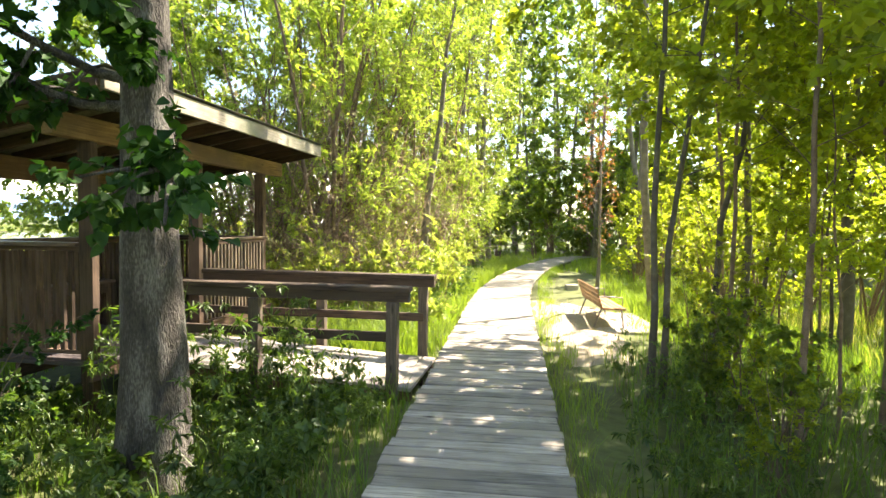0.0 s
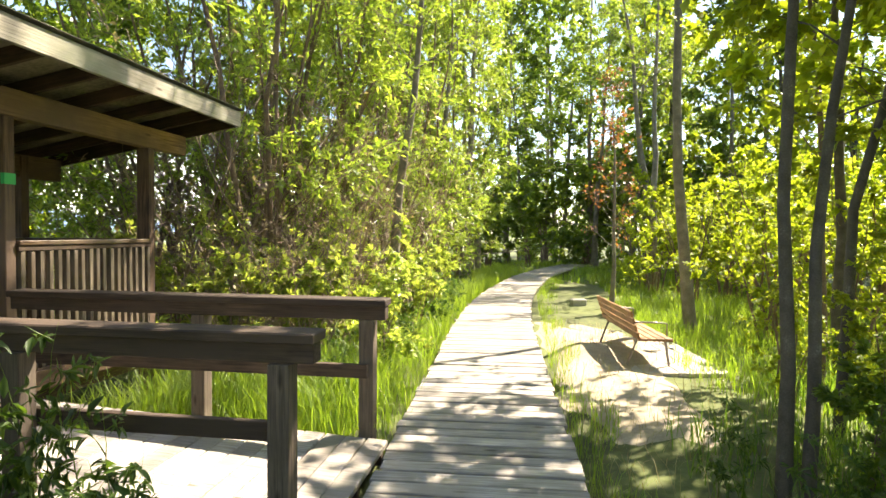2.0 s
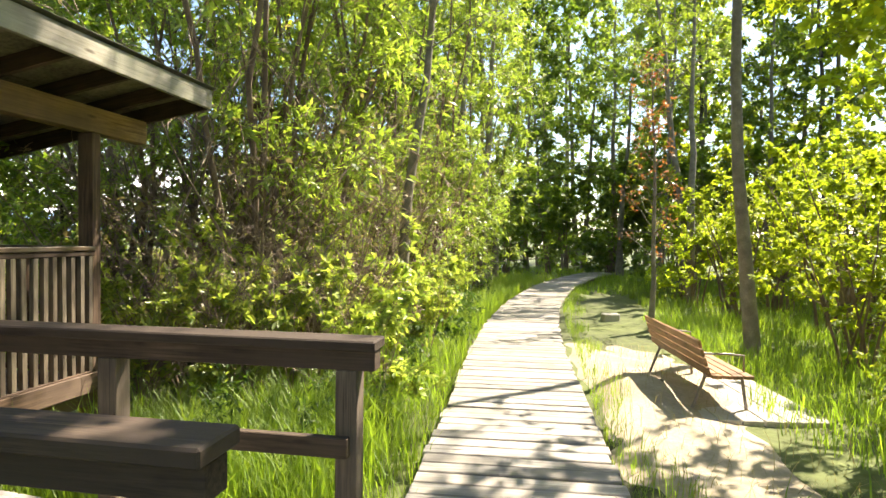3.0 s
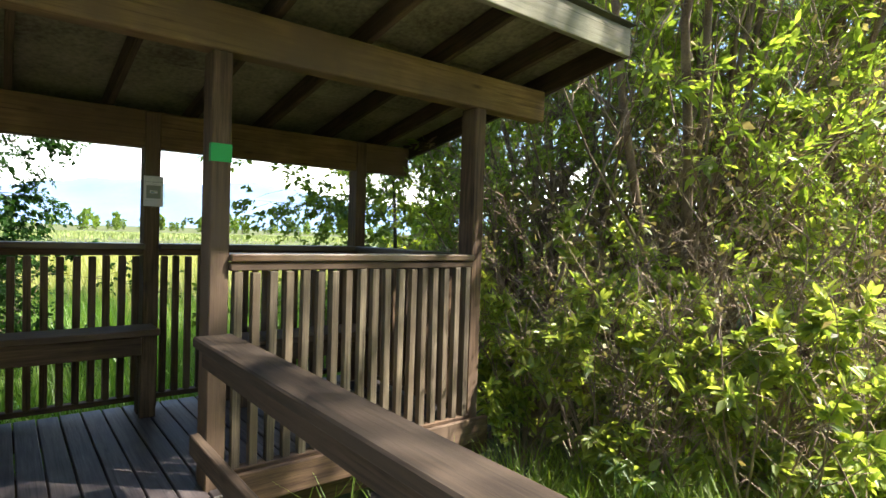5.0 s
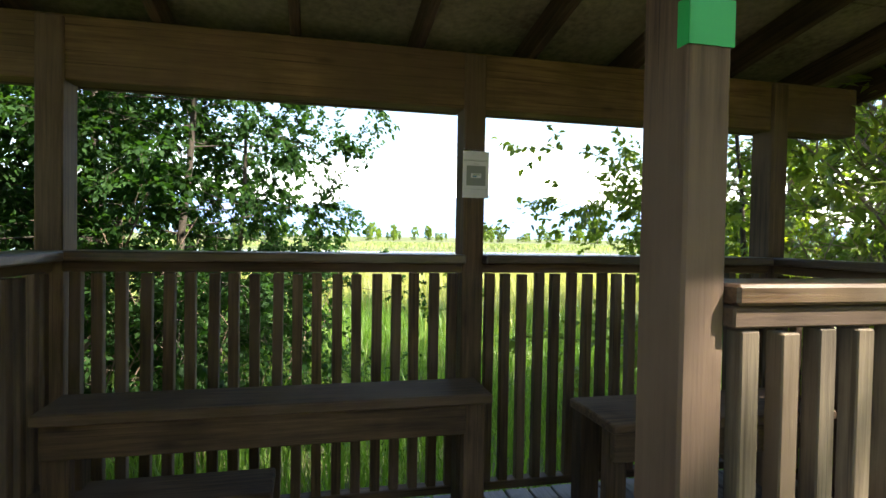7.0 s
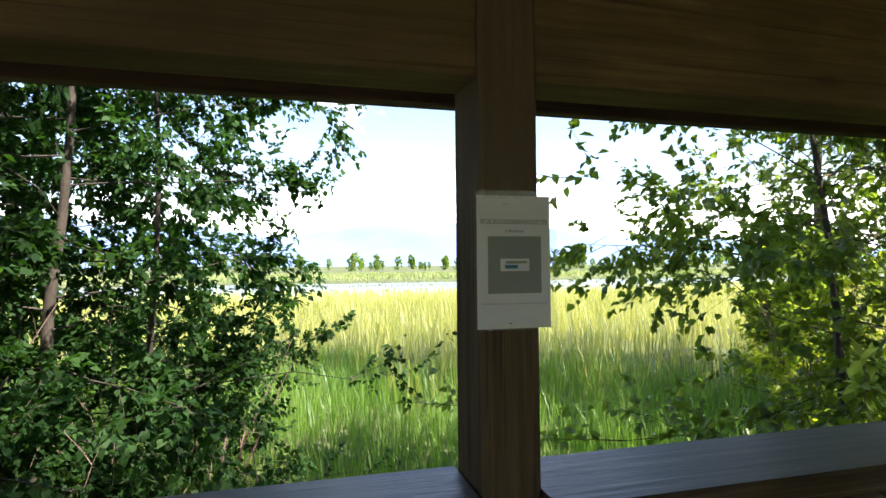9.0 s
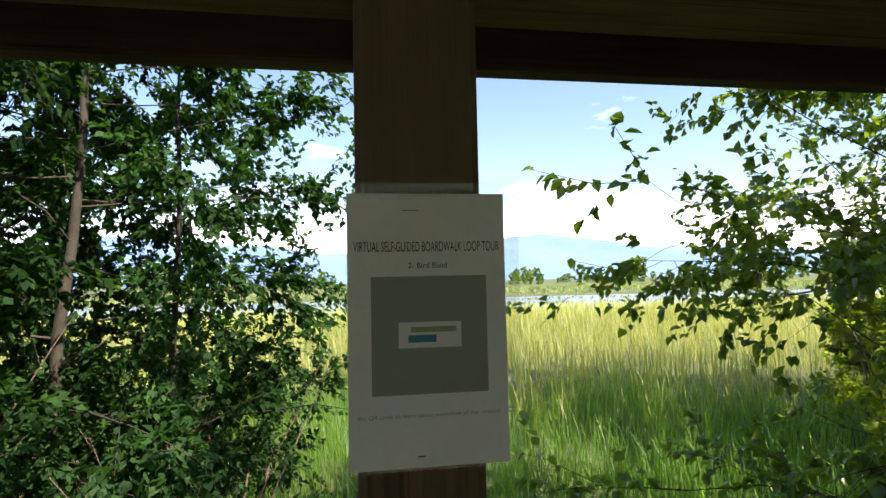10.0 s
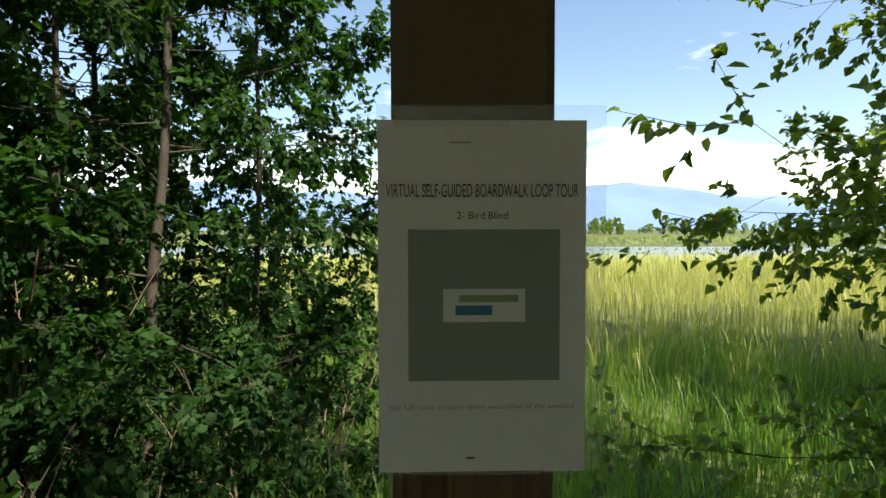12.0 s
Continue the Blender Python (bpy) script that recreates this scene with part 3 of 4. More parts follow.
bench = thing("park_bench", "wooden slatted park bench with steel legs, on slabs", "bench", at=pose(0.525, 11.19, -0.268, 0, 0, 6) @ Matrix.Diagonal((0.88, 1.04, 1.02, 1)))
for k in range(4):
    part("seat_slat", board(bmesh.new(), -0.10 + 0.1 * k, -0.012 + 0.1 * k, -0.75, 0.75, 0.29, 0.32), slate_wood, bench)
for k in range(4):
    bm = board(bmesh.new(), -0.014, 0.014, -0.75, 0.75, -0.034, 0.034)
    part("back_slat", bm, slate_wood, bench, "", pose(-0.135 - 0.028 * k, 0, 0.35 + 0.075 * k, 0, -19, 0))
for yy in (-0.6, 0.6):
    tube_part("leg", [(-0.22, yy, 0), (-0.1, yy, 0.28), (-0.225, yy, 0.61)], 0.016, steel, bench)
    tube_part("leg", [(0.3, yy, 0), (0.25, yy, 0.29)], 0.016, steel, bench)
    tube_part("armrest", [(0.27, yy, 0.3), (0.27, yy, 0.46), (0.1, yy, 0.47), (-0.17, yy, 0.47)], 0.01, steel, bench)
    tube_part("bearer", [(-0.11, yy, 0.278), (0.27, yy, 0.278)], 0.012, steel, bench)
bm = board(bmesh.new(), -0.16, 0.16, -0.1, 0.1, -0.02, 0.16, 0.02)
block = part("kerb_block", bm, concrete, None, "", pose(0.42, 16.6, float(ground_z(0.42, 16.6)), 0, 0, 12))
tagged(block, "small pale concrete block in the grass", "block")

# ---- plants ----
def unit(v):
    return v / (np.linalg.norm(v, axis=-1, keepdims=True) + 1e-9)


def leaf_mesh(name, base, way, length, width, rg, fine=False, flat=0.35):
    """Folded pointed leaves: base points, directions, lengths and widths as arrays."""
    n = len(base)
    way = unit(way)
    up = unit(np.stack([rg.normal(0, 1, n) * flat, rg.normal(0, 1, n) * flat, np.ones(n)], 1) + rg.normal(0, flat, (n, 3)))
    side = unit(np.cross(way, up))
    nor = np.cross(side, way)
    L, W = length[:, None], width[:, None]
    if fine:
        c = [base, base + way * L * 0.32 - side * W * 0.5 + nor * W * 0.22, base + way * L * 0.68 - side * W * 0.36 + nor * W * 0.1,
             base + way * L - nor * L * 0.12, base + way * L * 0.68 + side * W * 0.36 + nor * W * 0.1, base + way * L * 0.32 + side * W * 0.5 + nor * W * 0.22]
        v = np.stack(c, 1).reshape(-1, 3)
        k = np.arange(n)[:, None] * 6
        f = np.concatenate([k + np.array([0, 1, 2, 3]), k + np.array([0, 3, 4, 5])], 0)
    else:
        c = [base, base + way * L * 0.42 - side * W * 0.5 + nor * W * 0.2, base + way * L, base + way * L * 0.42 + side * W * 0.5 + nor * W * 0.2]
        v = np.stack(c, 1).reshape(-1, 3)
        f = np.arange(n)[:, None] * 4 + np.array([0, 1, 2, 3])
    return mesh_np(name, v, f)


def grow(seed, height, radius, limbs, reach, start=0.3, rise=0.5, subs=6, twigs=4, leaves=6000, size=0.06, slim=0.6, droop=0.3,
         stems=1, lean=0.05, splay=0.25, fine=False, sides=7, wobble=0.05, top_up=1.0, flare=1.5, twig_share=0.45, side=None):
    """A woody plant: the meshes of its wood and of its leaves, with its foot at the origin."""
    rg = np.random.default_rng(seed)
    v, f = [], []
    ends, ways = [], []
    for s in range(stems):
        az = rg.uniform(0, 6.28)
        tilt = (splay if stems > 1 else lean) * rg.uniform(0.5, 1.2)
        h = height * rg.uniform(0.75, 1.05) if stems > 1 else height
        q = np.linspace(0, 1, 11)
        foot = np.array([rg.normal(0, 0.08), rg.normal(0, 0.08), 0]) * (stems > 1)
        pts = foot + np.stack([np.cos(az) * tilt * h * q ** 1.3, np.sin(az) * tilt * h * q ** 1.3, h * q], 1)
        pts[1:-1, :2] += np.cumsum(rg.normal(0, wobble * h / 10, (9, 2)), 0)
        rad = radius * (1 - 0.88 * q) * (0.8 if stems > 1 else 1)
        rad[0] *= flare
        rad[1] *= 1 + (flare - 1) * 0.25
        pts[0, 2] -= 0.15
        add_tube(v, f, pts, rad, sides)
        n_l = max(2, limbs // stems)
        for i in range(n_l):
            t = start + (1 - start) * ((i + rg.uniform(0, 1)) / n_l) ** 0.85
            p0 = np.array([np.interp(t, q, pts[:, k]) for k in range(3)])
            a2 = i * 2.4 + rg.uniform(-0.5, 0.5)
            e = rise + rg.normal(0, 0.15) + 0.35 * t * top_up
            if side and t < side[2]:
                a2 = side[0] + side[1] * rg.uniform(-1, 1)
            ln = (side[3] if side and t >= side[2] else 1.0) * reach * rg.uniform(0.6, 1.15) * (1 - 0.55 * (t - start) / (1 - start + 1e-6))
            d = np.array([np.cos(a2) * np.cos(e), np.sin(a2) * np.cos(e), np.sin(e)])
            u = np.linspace(0, 1, 5)[:, None]
            lp = p0 + d * ln * u + np.array([0, 0, 1.0]) * (0.12 - droop * 0.55) * ln * u ** 2 + np.cumsum(rg.normal(0, 0.035 * ln, (5, 3)), 0) * (u > 0)
            r0 = max(0.25 * radius * (1 - 0.8 * t), 0.004)
            add_tube(v, f, lp, r0 * (1 - 0.85 * u[:, 0]), 4)
            for j in range(subs):
                w = rg.uniform(0.25, 1.0)
                sp = np.array([np.interp(w, u[:, 0], lp[:, k]) for k in range(3)])
                sd = unit(d + rg.normal(0, 0.65, 3) + np.array([0, 0, 0.1 - droop * 0.5]))
                sl = ln * rg.uniform(0.2, 0.42)
                uu = np.linspace(0, 1, 3)[:, None]
                spts = sp + sd * sl * uu + np.array([0, 0, -droop * 0.3]) * sl * uu ** 2 + rg.normal(0, 0.03 * sl, (3, 3)) * (uu > 0)
                add_tube(v, f, spts, max(r0 * 0.4, 0.0025) * (1 - 0.8 * uu[:, 0]), 3)
                for m in range(twigs):
                    x0 = rg.uniform(0.1, 1.0)
                    tp = np.array([np.interp(x0, uu[:, 0], spts[:, k]) for k in range(3)])
                    td = unit(sd + rg.normal(0, 0.7, 3) - np.array([0, 0, droop * 0.6]))
                    tl = sl * rg.uniform(0.3, 0.6)
                    ends.append((tp, tp + td * tl))
                    ways.append(td)
                    if rg.random() < twig_share:
                        add_tube(v, f, np.stack([tp, tp + td * tl]), np.array([0.0028, 0.0012]), 3)
    wood_me = mesh_np("trunk", v, f, True)
    ends, ways = np.array(ends), np.array(ways)
    if not leaves:
        return wood_me, None
    k = rg.integers(0, len(ends), leaves)
    w = rg.uniform(0, 1, leaves)[:, None]
    base = ends[k, 0] * (1 - w) + ends[k, 1] * w + rg.normal(0, 0.012, (leaves, 3))
    way = ways[k] + rg.normal(0, 0.6, (leaves, 3)) - np.array([0, 0, droop + 0.1])
    ln = size * rg.uniform(0.6, 1.3, leaves)
    return wood_me, leaf_mesh("crown", base, way, ln, ln * slim * rg.uniform(0.8, 1.2, leaves), rg, fine)


def make_plant(name, label, category, group, bark, foliage, wood_label="", **how):
    wood_me, crown_me = grow(**how)
    t = thing(name, label, category, group)
    link_mesh("trunk" if how.get("stems", 1) == 1 else "branchwork", wood_me, bark, t, wood_label)
    if crown_me:
        link_mesh("crown" if category == "tree" else "foliage", crown_me, foliage, t)
    return t


def settle(ob, x, y, turn=0.0, size=1.0, sink=0.02):
    ob.scale = (size, size, size)
    ob.location, ob.rotation_euler = (x, y, float(ground_z(x, y)) - sink), (0, 0, turn)
    return ob


def again(ob, x, y, turn, size=1.0, label="", sink=0.02):
    c = copy_thing(ob, pose(x, y, float(ground_z(x, y)) - sink, 0, 0, math.degrees(turn)))
    c.scale = (size, size, size)
    if label:
        c["label"] = label
    return c


rp = random.Random(11)

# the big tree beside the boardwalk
big = make_plant("cottonwood_tree", "old cottonwood with furrowed grey bark beside the ramp", "tree", "", bark_grey, leaf_shaded,
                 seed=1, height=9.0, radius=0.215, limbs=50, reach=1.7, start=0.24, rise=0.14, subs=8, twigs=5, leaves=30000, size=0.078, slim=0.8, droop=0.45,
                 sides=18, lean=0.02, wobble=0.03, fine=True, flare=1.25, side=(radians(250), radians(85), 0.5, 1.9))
settle(big, -3.03, 4.97, 0.3)

# slender twin stems and saplings on the sunny side
twin = make_plant("aspen_sapling", "slender grey aspen with sunlit yellow-green leaves", "tree", "aspens beside the boardwalk", bark_stem, leaf_sun,
                  seed=2, height=8.5, radius=0.037, limbs=34, reach=2.4, start=0.36, rise=0.4, subs=7, twigs=5, leaves=17000, size=0.075, slim=0.85, lean=0.02, droop=0.35, twig_share=0.3, flare=1.2)
settle(twin, 0.60, 7.25, 0.4)
twin2 = make_plant("aspen_sapling", "thin leaning aspen stem with yellow-green leaves", "tree", "aspens beside the boardwalk", bark_stem, leaf_sun,
                   seed=3, height=7.2, radius=0.034, limbs=24, reach=1.5, start=0.28, rise=0.4, subs=6, twigs=4, leaves=6000, size=0.068, slim=0.85, twig_share=0.2, lean=0.2, droop=0.35, flare=1.2)
settle(twin2, 0.71, 7.25, 5.75)
thin = make_plant("aspen_sapling", "thin dark sapling with backlit leaves", "tree", "aspens beside the boardwalk", bark_brown, leaf_sun,
                  seed=4, height=6.0, radius=0.028, limbs=22, reach=1.25, start=0.26, rise=0.5, subs=5, twigs=4, leaves=4800, size=0.07, slim=0.85, lean=0.12, droop=0.3, flare=1.1, twig_share=0.2)
settle(thin, 1.35, 5.9, 1.0)
for x, y, s in ((1.75, 5.2, 1.05), (2.1, 6.3, 0.95), (1.5, 7.9, 1.0), (2.5, 4.6, 1.1), (2.7, 7.2, 1.1), (2.2, 8.9, 0.85), (3.3, 5.6, 1.15), (3.6, 7.9, 1.1),
                (3.3, 9.6, 0.8), (1.9, 3.6, 1.0), (4.4, 6.6, 1.25), (3.1, 3.4, 1.1), (4.6, 9.2, 1.0), (5.2, 4.9, 1.3), (5.4, 7.8, 1.2), (2.0, 9.8, 1.35), (1.55, 8.6, 1.2), (-4.6, 4.0, 0.7)):
    again(rp.choice((thin, thin, twin2)), x, y, rp.uniform(0, 6.28), s * rp.uniform(0.9, 1.1))

for k in range(16):
    again(thin, rp.uniform(1.3, 3.8), rp.uniform(3.4, 8.4), rp.uniform(0, 6.28), rp.uniform(0.5, 0.75), "spindly thin-stemmed sapling among taller aspens")

# wide crowns that hang over the boardwalk
spread = make_plant("aspen_tree", "wide aspen crown hanging over the boardwalk", "tree", "aspens beside the boardwalk", bark_stem, leaf_sun,
                    seed=7, height=9.0, radius=0.08, limbs=40, reach=2.5, start=0.4, rise=0.25, subs=8, twigs=5, leaves=15000, size=0.08, slim=0.85, lean=0.04, droop=0.3, twig_share=0.15, flare=1.2)
settle(spread, 3.4, 9.5, 0.5)
again(spread, 3.1, 6.6, 2.9, 0.95), again(spread, 2.7, 10.8, 4.4, 0.85)

# Added tree: its crown stays above the view and dapples the ramp rail.
high = make_plant("aspen_tree", "added tall aspen, its small crown out of view", "tree", "aspens beside the boardwalk", bark_pale, leaf_mid,
                  seed=8, height=12.5, radius=0.09, limbs=28, reach=2.1, start=0.66, rise=0.3, subs=7, twigs=5, leaves=4200, size=0.085, slim=0.85, lean=0.03, droop=0.3, twig_share=0.1, flare=1.2)
settle(high, 1.8, 13.1, 0.4)

# leafy shrubs, sunlit
shrubs = []
for k in range(3):
    s = make_plant("leafy_shrub", "bushy shrub with bright yellow-green leaves", "shrub", "shrubs on the sunny side", bark_brown, leaf_sun,
                   seed=20 + k, height=2.6, radius=0.03, limbs=34, reach=1.0, start=0.12, rise=0.5, subs=4, twigs=4, leaves=3400, size=0.078, slim=0.62, twig_share=0.05, stems=6, splay=0.35, droop=0.25)
    shrubs.append(s)
settle(shrubs[0], 3.2, 11.6, 0.0, 0.9), settle(shrubs[1], 4.6, 13.2, 1.0), settle(shrubs[2], 4.6, 11.4, 2.0, 0.9)
for x, y, s in ((3.6, 15.2, 1.1), (2.9, 17.6, 1.1), (5.6, 15.5, 1.3), (4.2, 18.6, 1.3), (2.6, 20.4, 1.1), (5.8, 11.2, 1.3), (6.9, 13.0, 1.5), (3.4, 22.5, 1.3),
                (5.2, 21.5, 1.6), (7.2, 17.5, 1.7), (5.2, 10.6, 0.85), (11.3, 9.4, 1.5), (10.2, 3.4, 1.4),
                (1.5, 9.3, 0.42), (1.65, 8.2, 0.5), (1.3, 6.7, 0.4), (1.0, 5.4, 0.36), (8.5, 12.5, 1.6), (11.2, 6.5, 1.8), (8.8, 15, 2.0), (2.7, 12.6, 0.85), (3.5, 13.9, 1.1), (2.6, 16.0, 0.9), (4.7, 16.9, 1.4), (6.3, 19.2, 1.6), (2.4, 18.6, 0.9)):
    again(rp.choice(shrubs), x, y, rp.uniform(0, 6.28), s)

# twiggy willows behind the shelter
willows = []
for k in range(3):
    w = make_plant("willow", "twiggy many-stemmed willow with narrow pale leaves", "tree", "willows behind the shelter", bark_brown, leaf_willow,
                   seed=40 + k, height=6.2, radius=0.042, limbs=56, reach=1.7, start=0.1, rise=0.75, twig_share=0.5, subs=6, twigs=4, leaves=12000, size=0.082, slim=0.32, stems=7, splay=0.24, droop=0.15, wobble=0.09)
    willows.append(w)
settle(willows[0], -4.7, 11.9, 0.0, 1.5), settle(willows[1], -4.5, 13.5, 1.0, 1.6), settle(willows[2], -4.0, 15.2, 2.0, 1.35)
for x, y, s in ((-6.1, 11.7, 1.3), (-3.6, 17.2, 1.3), (-3.2, 20.0, 1.3), (-5.0, 18.9, 1.5), (-2.9, 23.2, 1.3), (-5.4, 13.0, 1.1), (-4.6, 16.6, 1.3)):
    again(rp.choice(willows), x, y, rp.uniform(0, 6.28), s)

# tall trees that close the view
talls = []
for k, (leafm, bark) in enumerate(((leaf_mid, bark_pale), (leaf_sun, bark_grey), (leaf_willow, bark_pale))):
    t = make_plant("tall_tree", "tall leafy deciduous tree in the thicket", "tree", "tall trees round the clearing", bark, leafm,
                   seed=60 + k, height=13, radius=0.12, limbs=44, reach=3.0, start=0.06, rise=0.35, subs=4, twigs=6, leaves=6200, size=0.19, slim=0.6, droop=0.4, wobble=0.04, twig_share=0.0)
    talls.append(t)
settle(talls[0], -1.6, 31.5, 0), settle(talls[1], 5.5, 33.0, 1), settle(talls[2], -4.4, 20.8, 2, 0.9)
for x, y, s in ((-6.6, 21.5, 1.0), (-4.4, 27.0, 1.05), (1.2, 35.0, 1.1), (5.6, 30.5, 1.1), (12.5, 26.0, 1.0), (15.0, 18.5, 1.0), (16.0, 13.0, 1.0), (15.5, 8.2, 1.0), (10.5, 2.0, 1.0),
                (-8.6, 25.5, 1.1), (-2.0, 40.0, 1.2), (10.5, 29.0, 1.2), (6.3, 0.2, 0.9), (-4.6, -1.8, 1.0), (-0.4, -7.0, 1.1),
                (-9.4, 21.5, 1.1), (-7.0, 1.2, 0.8), (5.2, 40.0, 1.2), (-2.7, 24.6, 0.95), (2.4, 32.5, 1.2), (-0.4, 37.5, 1.3), (5.4, 29.5, 1.0), (0.8, 43.0, 1.6), (9.5, 28.5, 1.1), (1.0, 38.5, 1.4), (3.4, 27.2, 0.95), (6.4, 25.6, 0.9), (9.2, 23.4, 0.85), (11.4, 19.8, 0.85), (13.0, 30.0, 1.2), (8.0, 32.0, 1.0), (8.8, 29.5, 1.1), (15.0, 27.0, 1.1), (7.0, 36.0, 1.2), (-7.6, 18.6, 1.0), (-6.0, 20.6, 1.0)):
    again(rp.choice(talls), x, y, rp.uniform(0, 6.28), s)
slim_tree = make_plant("slim_tree", "slim leaning tree with light willow-like leaves", "tree", "slim trees in the thicket", bark_pale, leaf_willow,
                       seed=70, height=9.5, radius=0.12, limbs=30, reach=1.9, start=0.52, rise=0.5, subs=6, twigs=5, leaves=3800, size=0.1, slim=0.42, droop=0.3, lean=0.13, wobble=0.05, twig_share=0.1)
settle(slim_tree, -2.8, 12.8, 3.89, 0.8)
for x, y, s in ((-2.6, 21.5, 1.2), (2.55, 19.4, 0.95)):
    again(slim_tree, x, y, rp.uniform(0, 6.28), s, "tall pale-trunked tree in the thicket")
for x, y, s in ((-3.2, 18.6, 1.0), (-3.4, 22.6, 1.1), (-2.6, 25.5, 1.1), (3.1, 22.6, 1.1), (2.2, 28.8, 1.1), (-0.9, 34.5, 1.1)):
    again(slim_tree, x, y, rp.uniform(0, 6.28), s)
thicket = make_plant("thicket_shrub", "dense dark shrub under the trees", "shrub", "understorey at the far end", bark_brown, leaf_mid,
                     seed=75, height=3.4, radius=0.03, limbs=26, reach=1.5, start=0.04, rise=0.45, subs=4, twigs=4, leaves=2200, size=0.19, slim=0.6, stems=6, splay=0.3, droop=0.25, twig_share=0.0)
settle(thicket, 0.2, 33.2, 0, 1.2)
for x, y, s in ((-0.6, 29.5, 1.1), (-2.2, 27.6, 0.9), (1.9, 30.5, 1.3), (4.2, 28.6, 1.3), (0.4, 35.5, 1.6), (-2.6, 30.5, 1.1), (-4.6, 24.5, 1.1), (3.4, 32.0, 1.3), (5.4, 26.0, 1.2), (7.6, 27.5, 1.5), (-5.6, 28.5, 1.4), (-1.0, 36.5, 1.6), (2.6, 36.5, 1.6), (9.5, 21.5, 1.5), (11.0, 16.0, 1.6), (11.5, 10.5, 1.6),
                (10.5, 5.2, 1.6), (9.0, 0.5, 1.5), (-7.0, 23.5, 1.4), (-9.5, 21.5, 1.4), (-4.0, 17.5, 0.9), (-6.0, 18.8, 1.0), (-11.6, 14.6, 0.8), (6.5, 35.0, 1.7), (-6.5, 34.0, 1.7), (12.5, 22.0, 1.7), (3.0, 0.4, 0.9), (5.2, -1.0, 1.1), (-3.6, 0.4, 0.9), (-6.2, 2.6, 0.9)):
    again(thicket, x, y, rp.uniform(0, 6.28), s)

scrub = make_plant("willow_scrub", "pale fine-leaved willow scrub with brown twigs", "shrub", "scrub in the thicket", bark_brown, leaf_willow,
                   seed=76, height=3.2, radius=0.022, limbs=40, reach=1.2, start=0.08, rise=0.6, subs=5, twigs=4, leaves=5000, size=0.075, slim=0.36, stems=8, splay=0.35, droop=0.2, twig_share=0.25, wobble=0.1)
settle(scrub, -3.6, 13.2, 0, 0.9)
for x, y, s in ((-4.3, 12.4, 1.1), (-5.6, 11.4, 1.0), (-3.2, 13.9, 1.0), (-4.6, 14.4, 1.3), (-3.1, 15.9, 1.1), (-4.3, 17.4, 1.4), (-3.0, 18.4, 1.1), (-3.1, 21.2, 1.2)):
    again(scrub, x, y, rp.uniform(0, 6.28), s)
dark_shrub = make_plant("dark_shrub", "dense shrub with leaves darkened for deep shade", "shrub", "undergrowth at the marsh edge", bark_brown, leaf_shaded,
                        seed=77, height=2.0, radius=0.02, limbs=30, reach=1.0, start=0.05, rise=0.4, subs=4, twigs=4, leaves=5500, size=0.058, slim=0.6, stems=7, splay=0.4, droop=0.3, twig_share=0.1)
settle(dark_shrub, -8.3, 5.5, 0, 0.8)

for x, y, s in ((1.0, 6.8, 0.24), (1.35, 6.1, 0.28), (1.2, 7.6, 0.28)):
    again(thicket, x, y, rp.uniform(0, 6.28), s, "low leafy green shrub beside the planks")

# sapling with sparse rusty leaves behind the bench
rust = make_plant("rusty_sapling", "thin half-bare sapling with sparse rusty leaves", "tree", "", bark_pale, leaf_red,
                  seed=81, height=4.6, radius=0.05, limbs=30, reach=0.95, start=0.22, rise=0.7, subs=6, twigs=3, leaves=800, size=0.06, lean=0.03, droop=0.1, flare=1.3)
settle(rust, 0.92, 15.3)

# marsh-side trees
marsh = make_plant("alder_tree", "alder at the marsh edge, leaves darkened for shade", "tree", "alders at the marsh edge", bark_dark, leaf_shaded,
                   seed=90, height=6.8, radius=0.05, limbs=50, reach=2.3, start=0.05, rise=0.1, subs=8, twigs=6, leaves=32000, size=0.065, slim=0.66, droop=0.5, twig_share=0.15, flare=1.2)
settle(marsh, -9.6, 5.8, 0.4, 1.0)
marsh2 = make_plant("alder_tree", "alder with sunlit drooping branches", "tree", "alders at the marsh edge", bark_dark, leaf_mid,
                    seed=91, height=6.2, radius=0.036, limbs=40, reach=2.35, start=0.08, rise=0.15, subs=9, twigs=5, leaves=18000, size=0.07, slim=0.74, droop=0.45, twig_share=0.25, flare=1.2, fine=True)
settle(marsh2, -8.5, 11.5, 1.7, 1.0)
again(marsh, -11.2, 4.6, 2.0, 1.05), again(marsh, -8.7, 4.6, 4.0, 0.85), again(marsh, -10.6, 6.3, 5.2, 0.8), again(marsh, -9.9, 4.9, 1.2, 0.95)
# Added alders, there to block skylight from south and south-west.
for x, y, t, s in ((-10.6, 2.4, 0.7, 1.6), (-8.0, 1.6, 2.9, 1.5), (-13.0, 4.4, 4.1, 1.5)):
    again(marsh, x, y, t, s, "added tall alder that keeps skylight off the marsh edge")
for x, y, s in ((-8.4, 5.7, 0.5), (-8.7, 6.2, 0.42), (-8.0, 4.6, 0.55), (-9.4, 6.6, 0.4), (-7.9, 3.6, 0.6), (-9.3, 5.0, 0.7), (-10.2, 6.9, 0.5)):
    again(dark_shrub, x, y, rp.uniform(0, 6.28), s * 1.8)
for x, y, s in ((-3.7, 4.0, 0.62), (-3.35, 3.3, 0.45), (-4.4, 4.5, 0.75), (-2.7, 3.0, 0.35), (-5.2, 4.2, 0.8)):
    again(dark_shrub, x, y, rp.uniform(0, 6.28), s, "low shrub under the cottonwood, leaves darkened for shade")
again(marsh2, -8.0, 12.6, 3.9, 1.0)
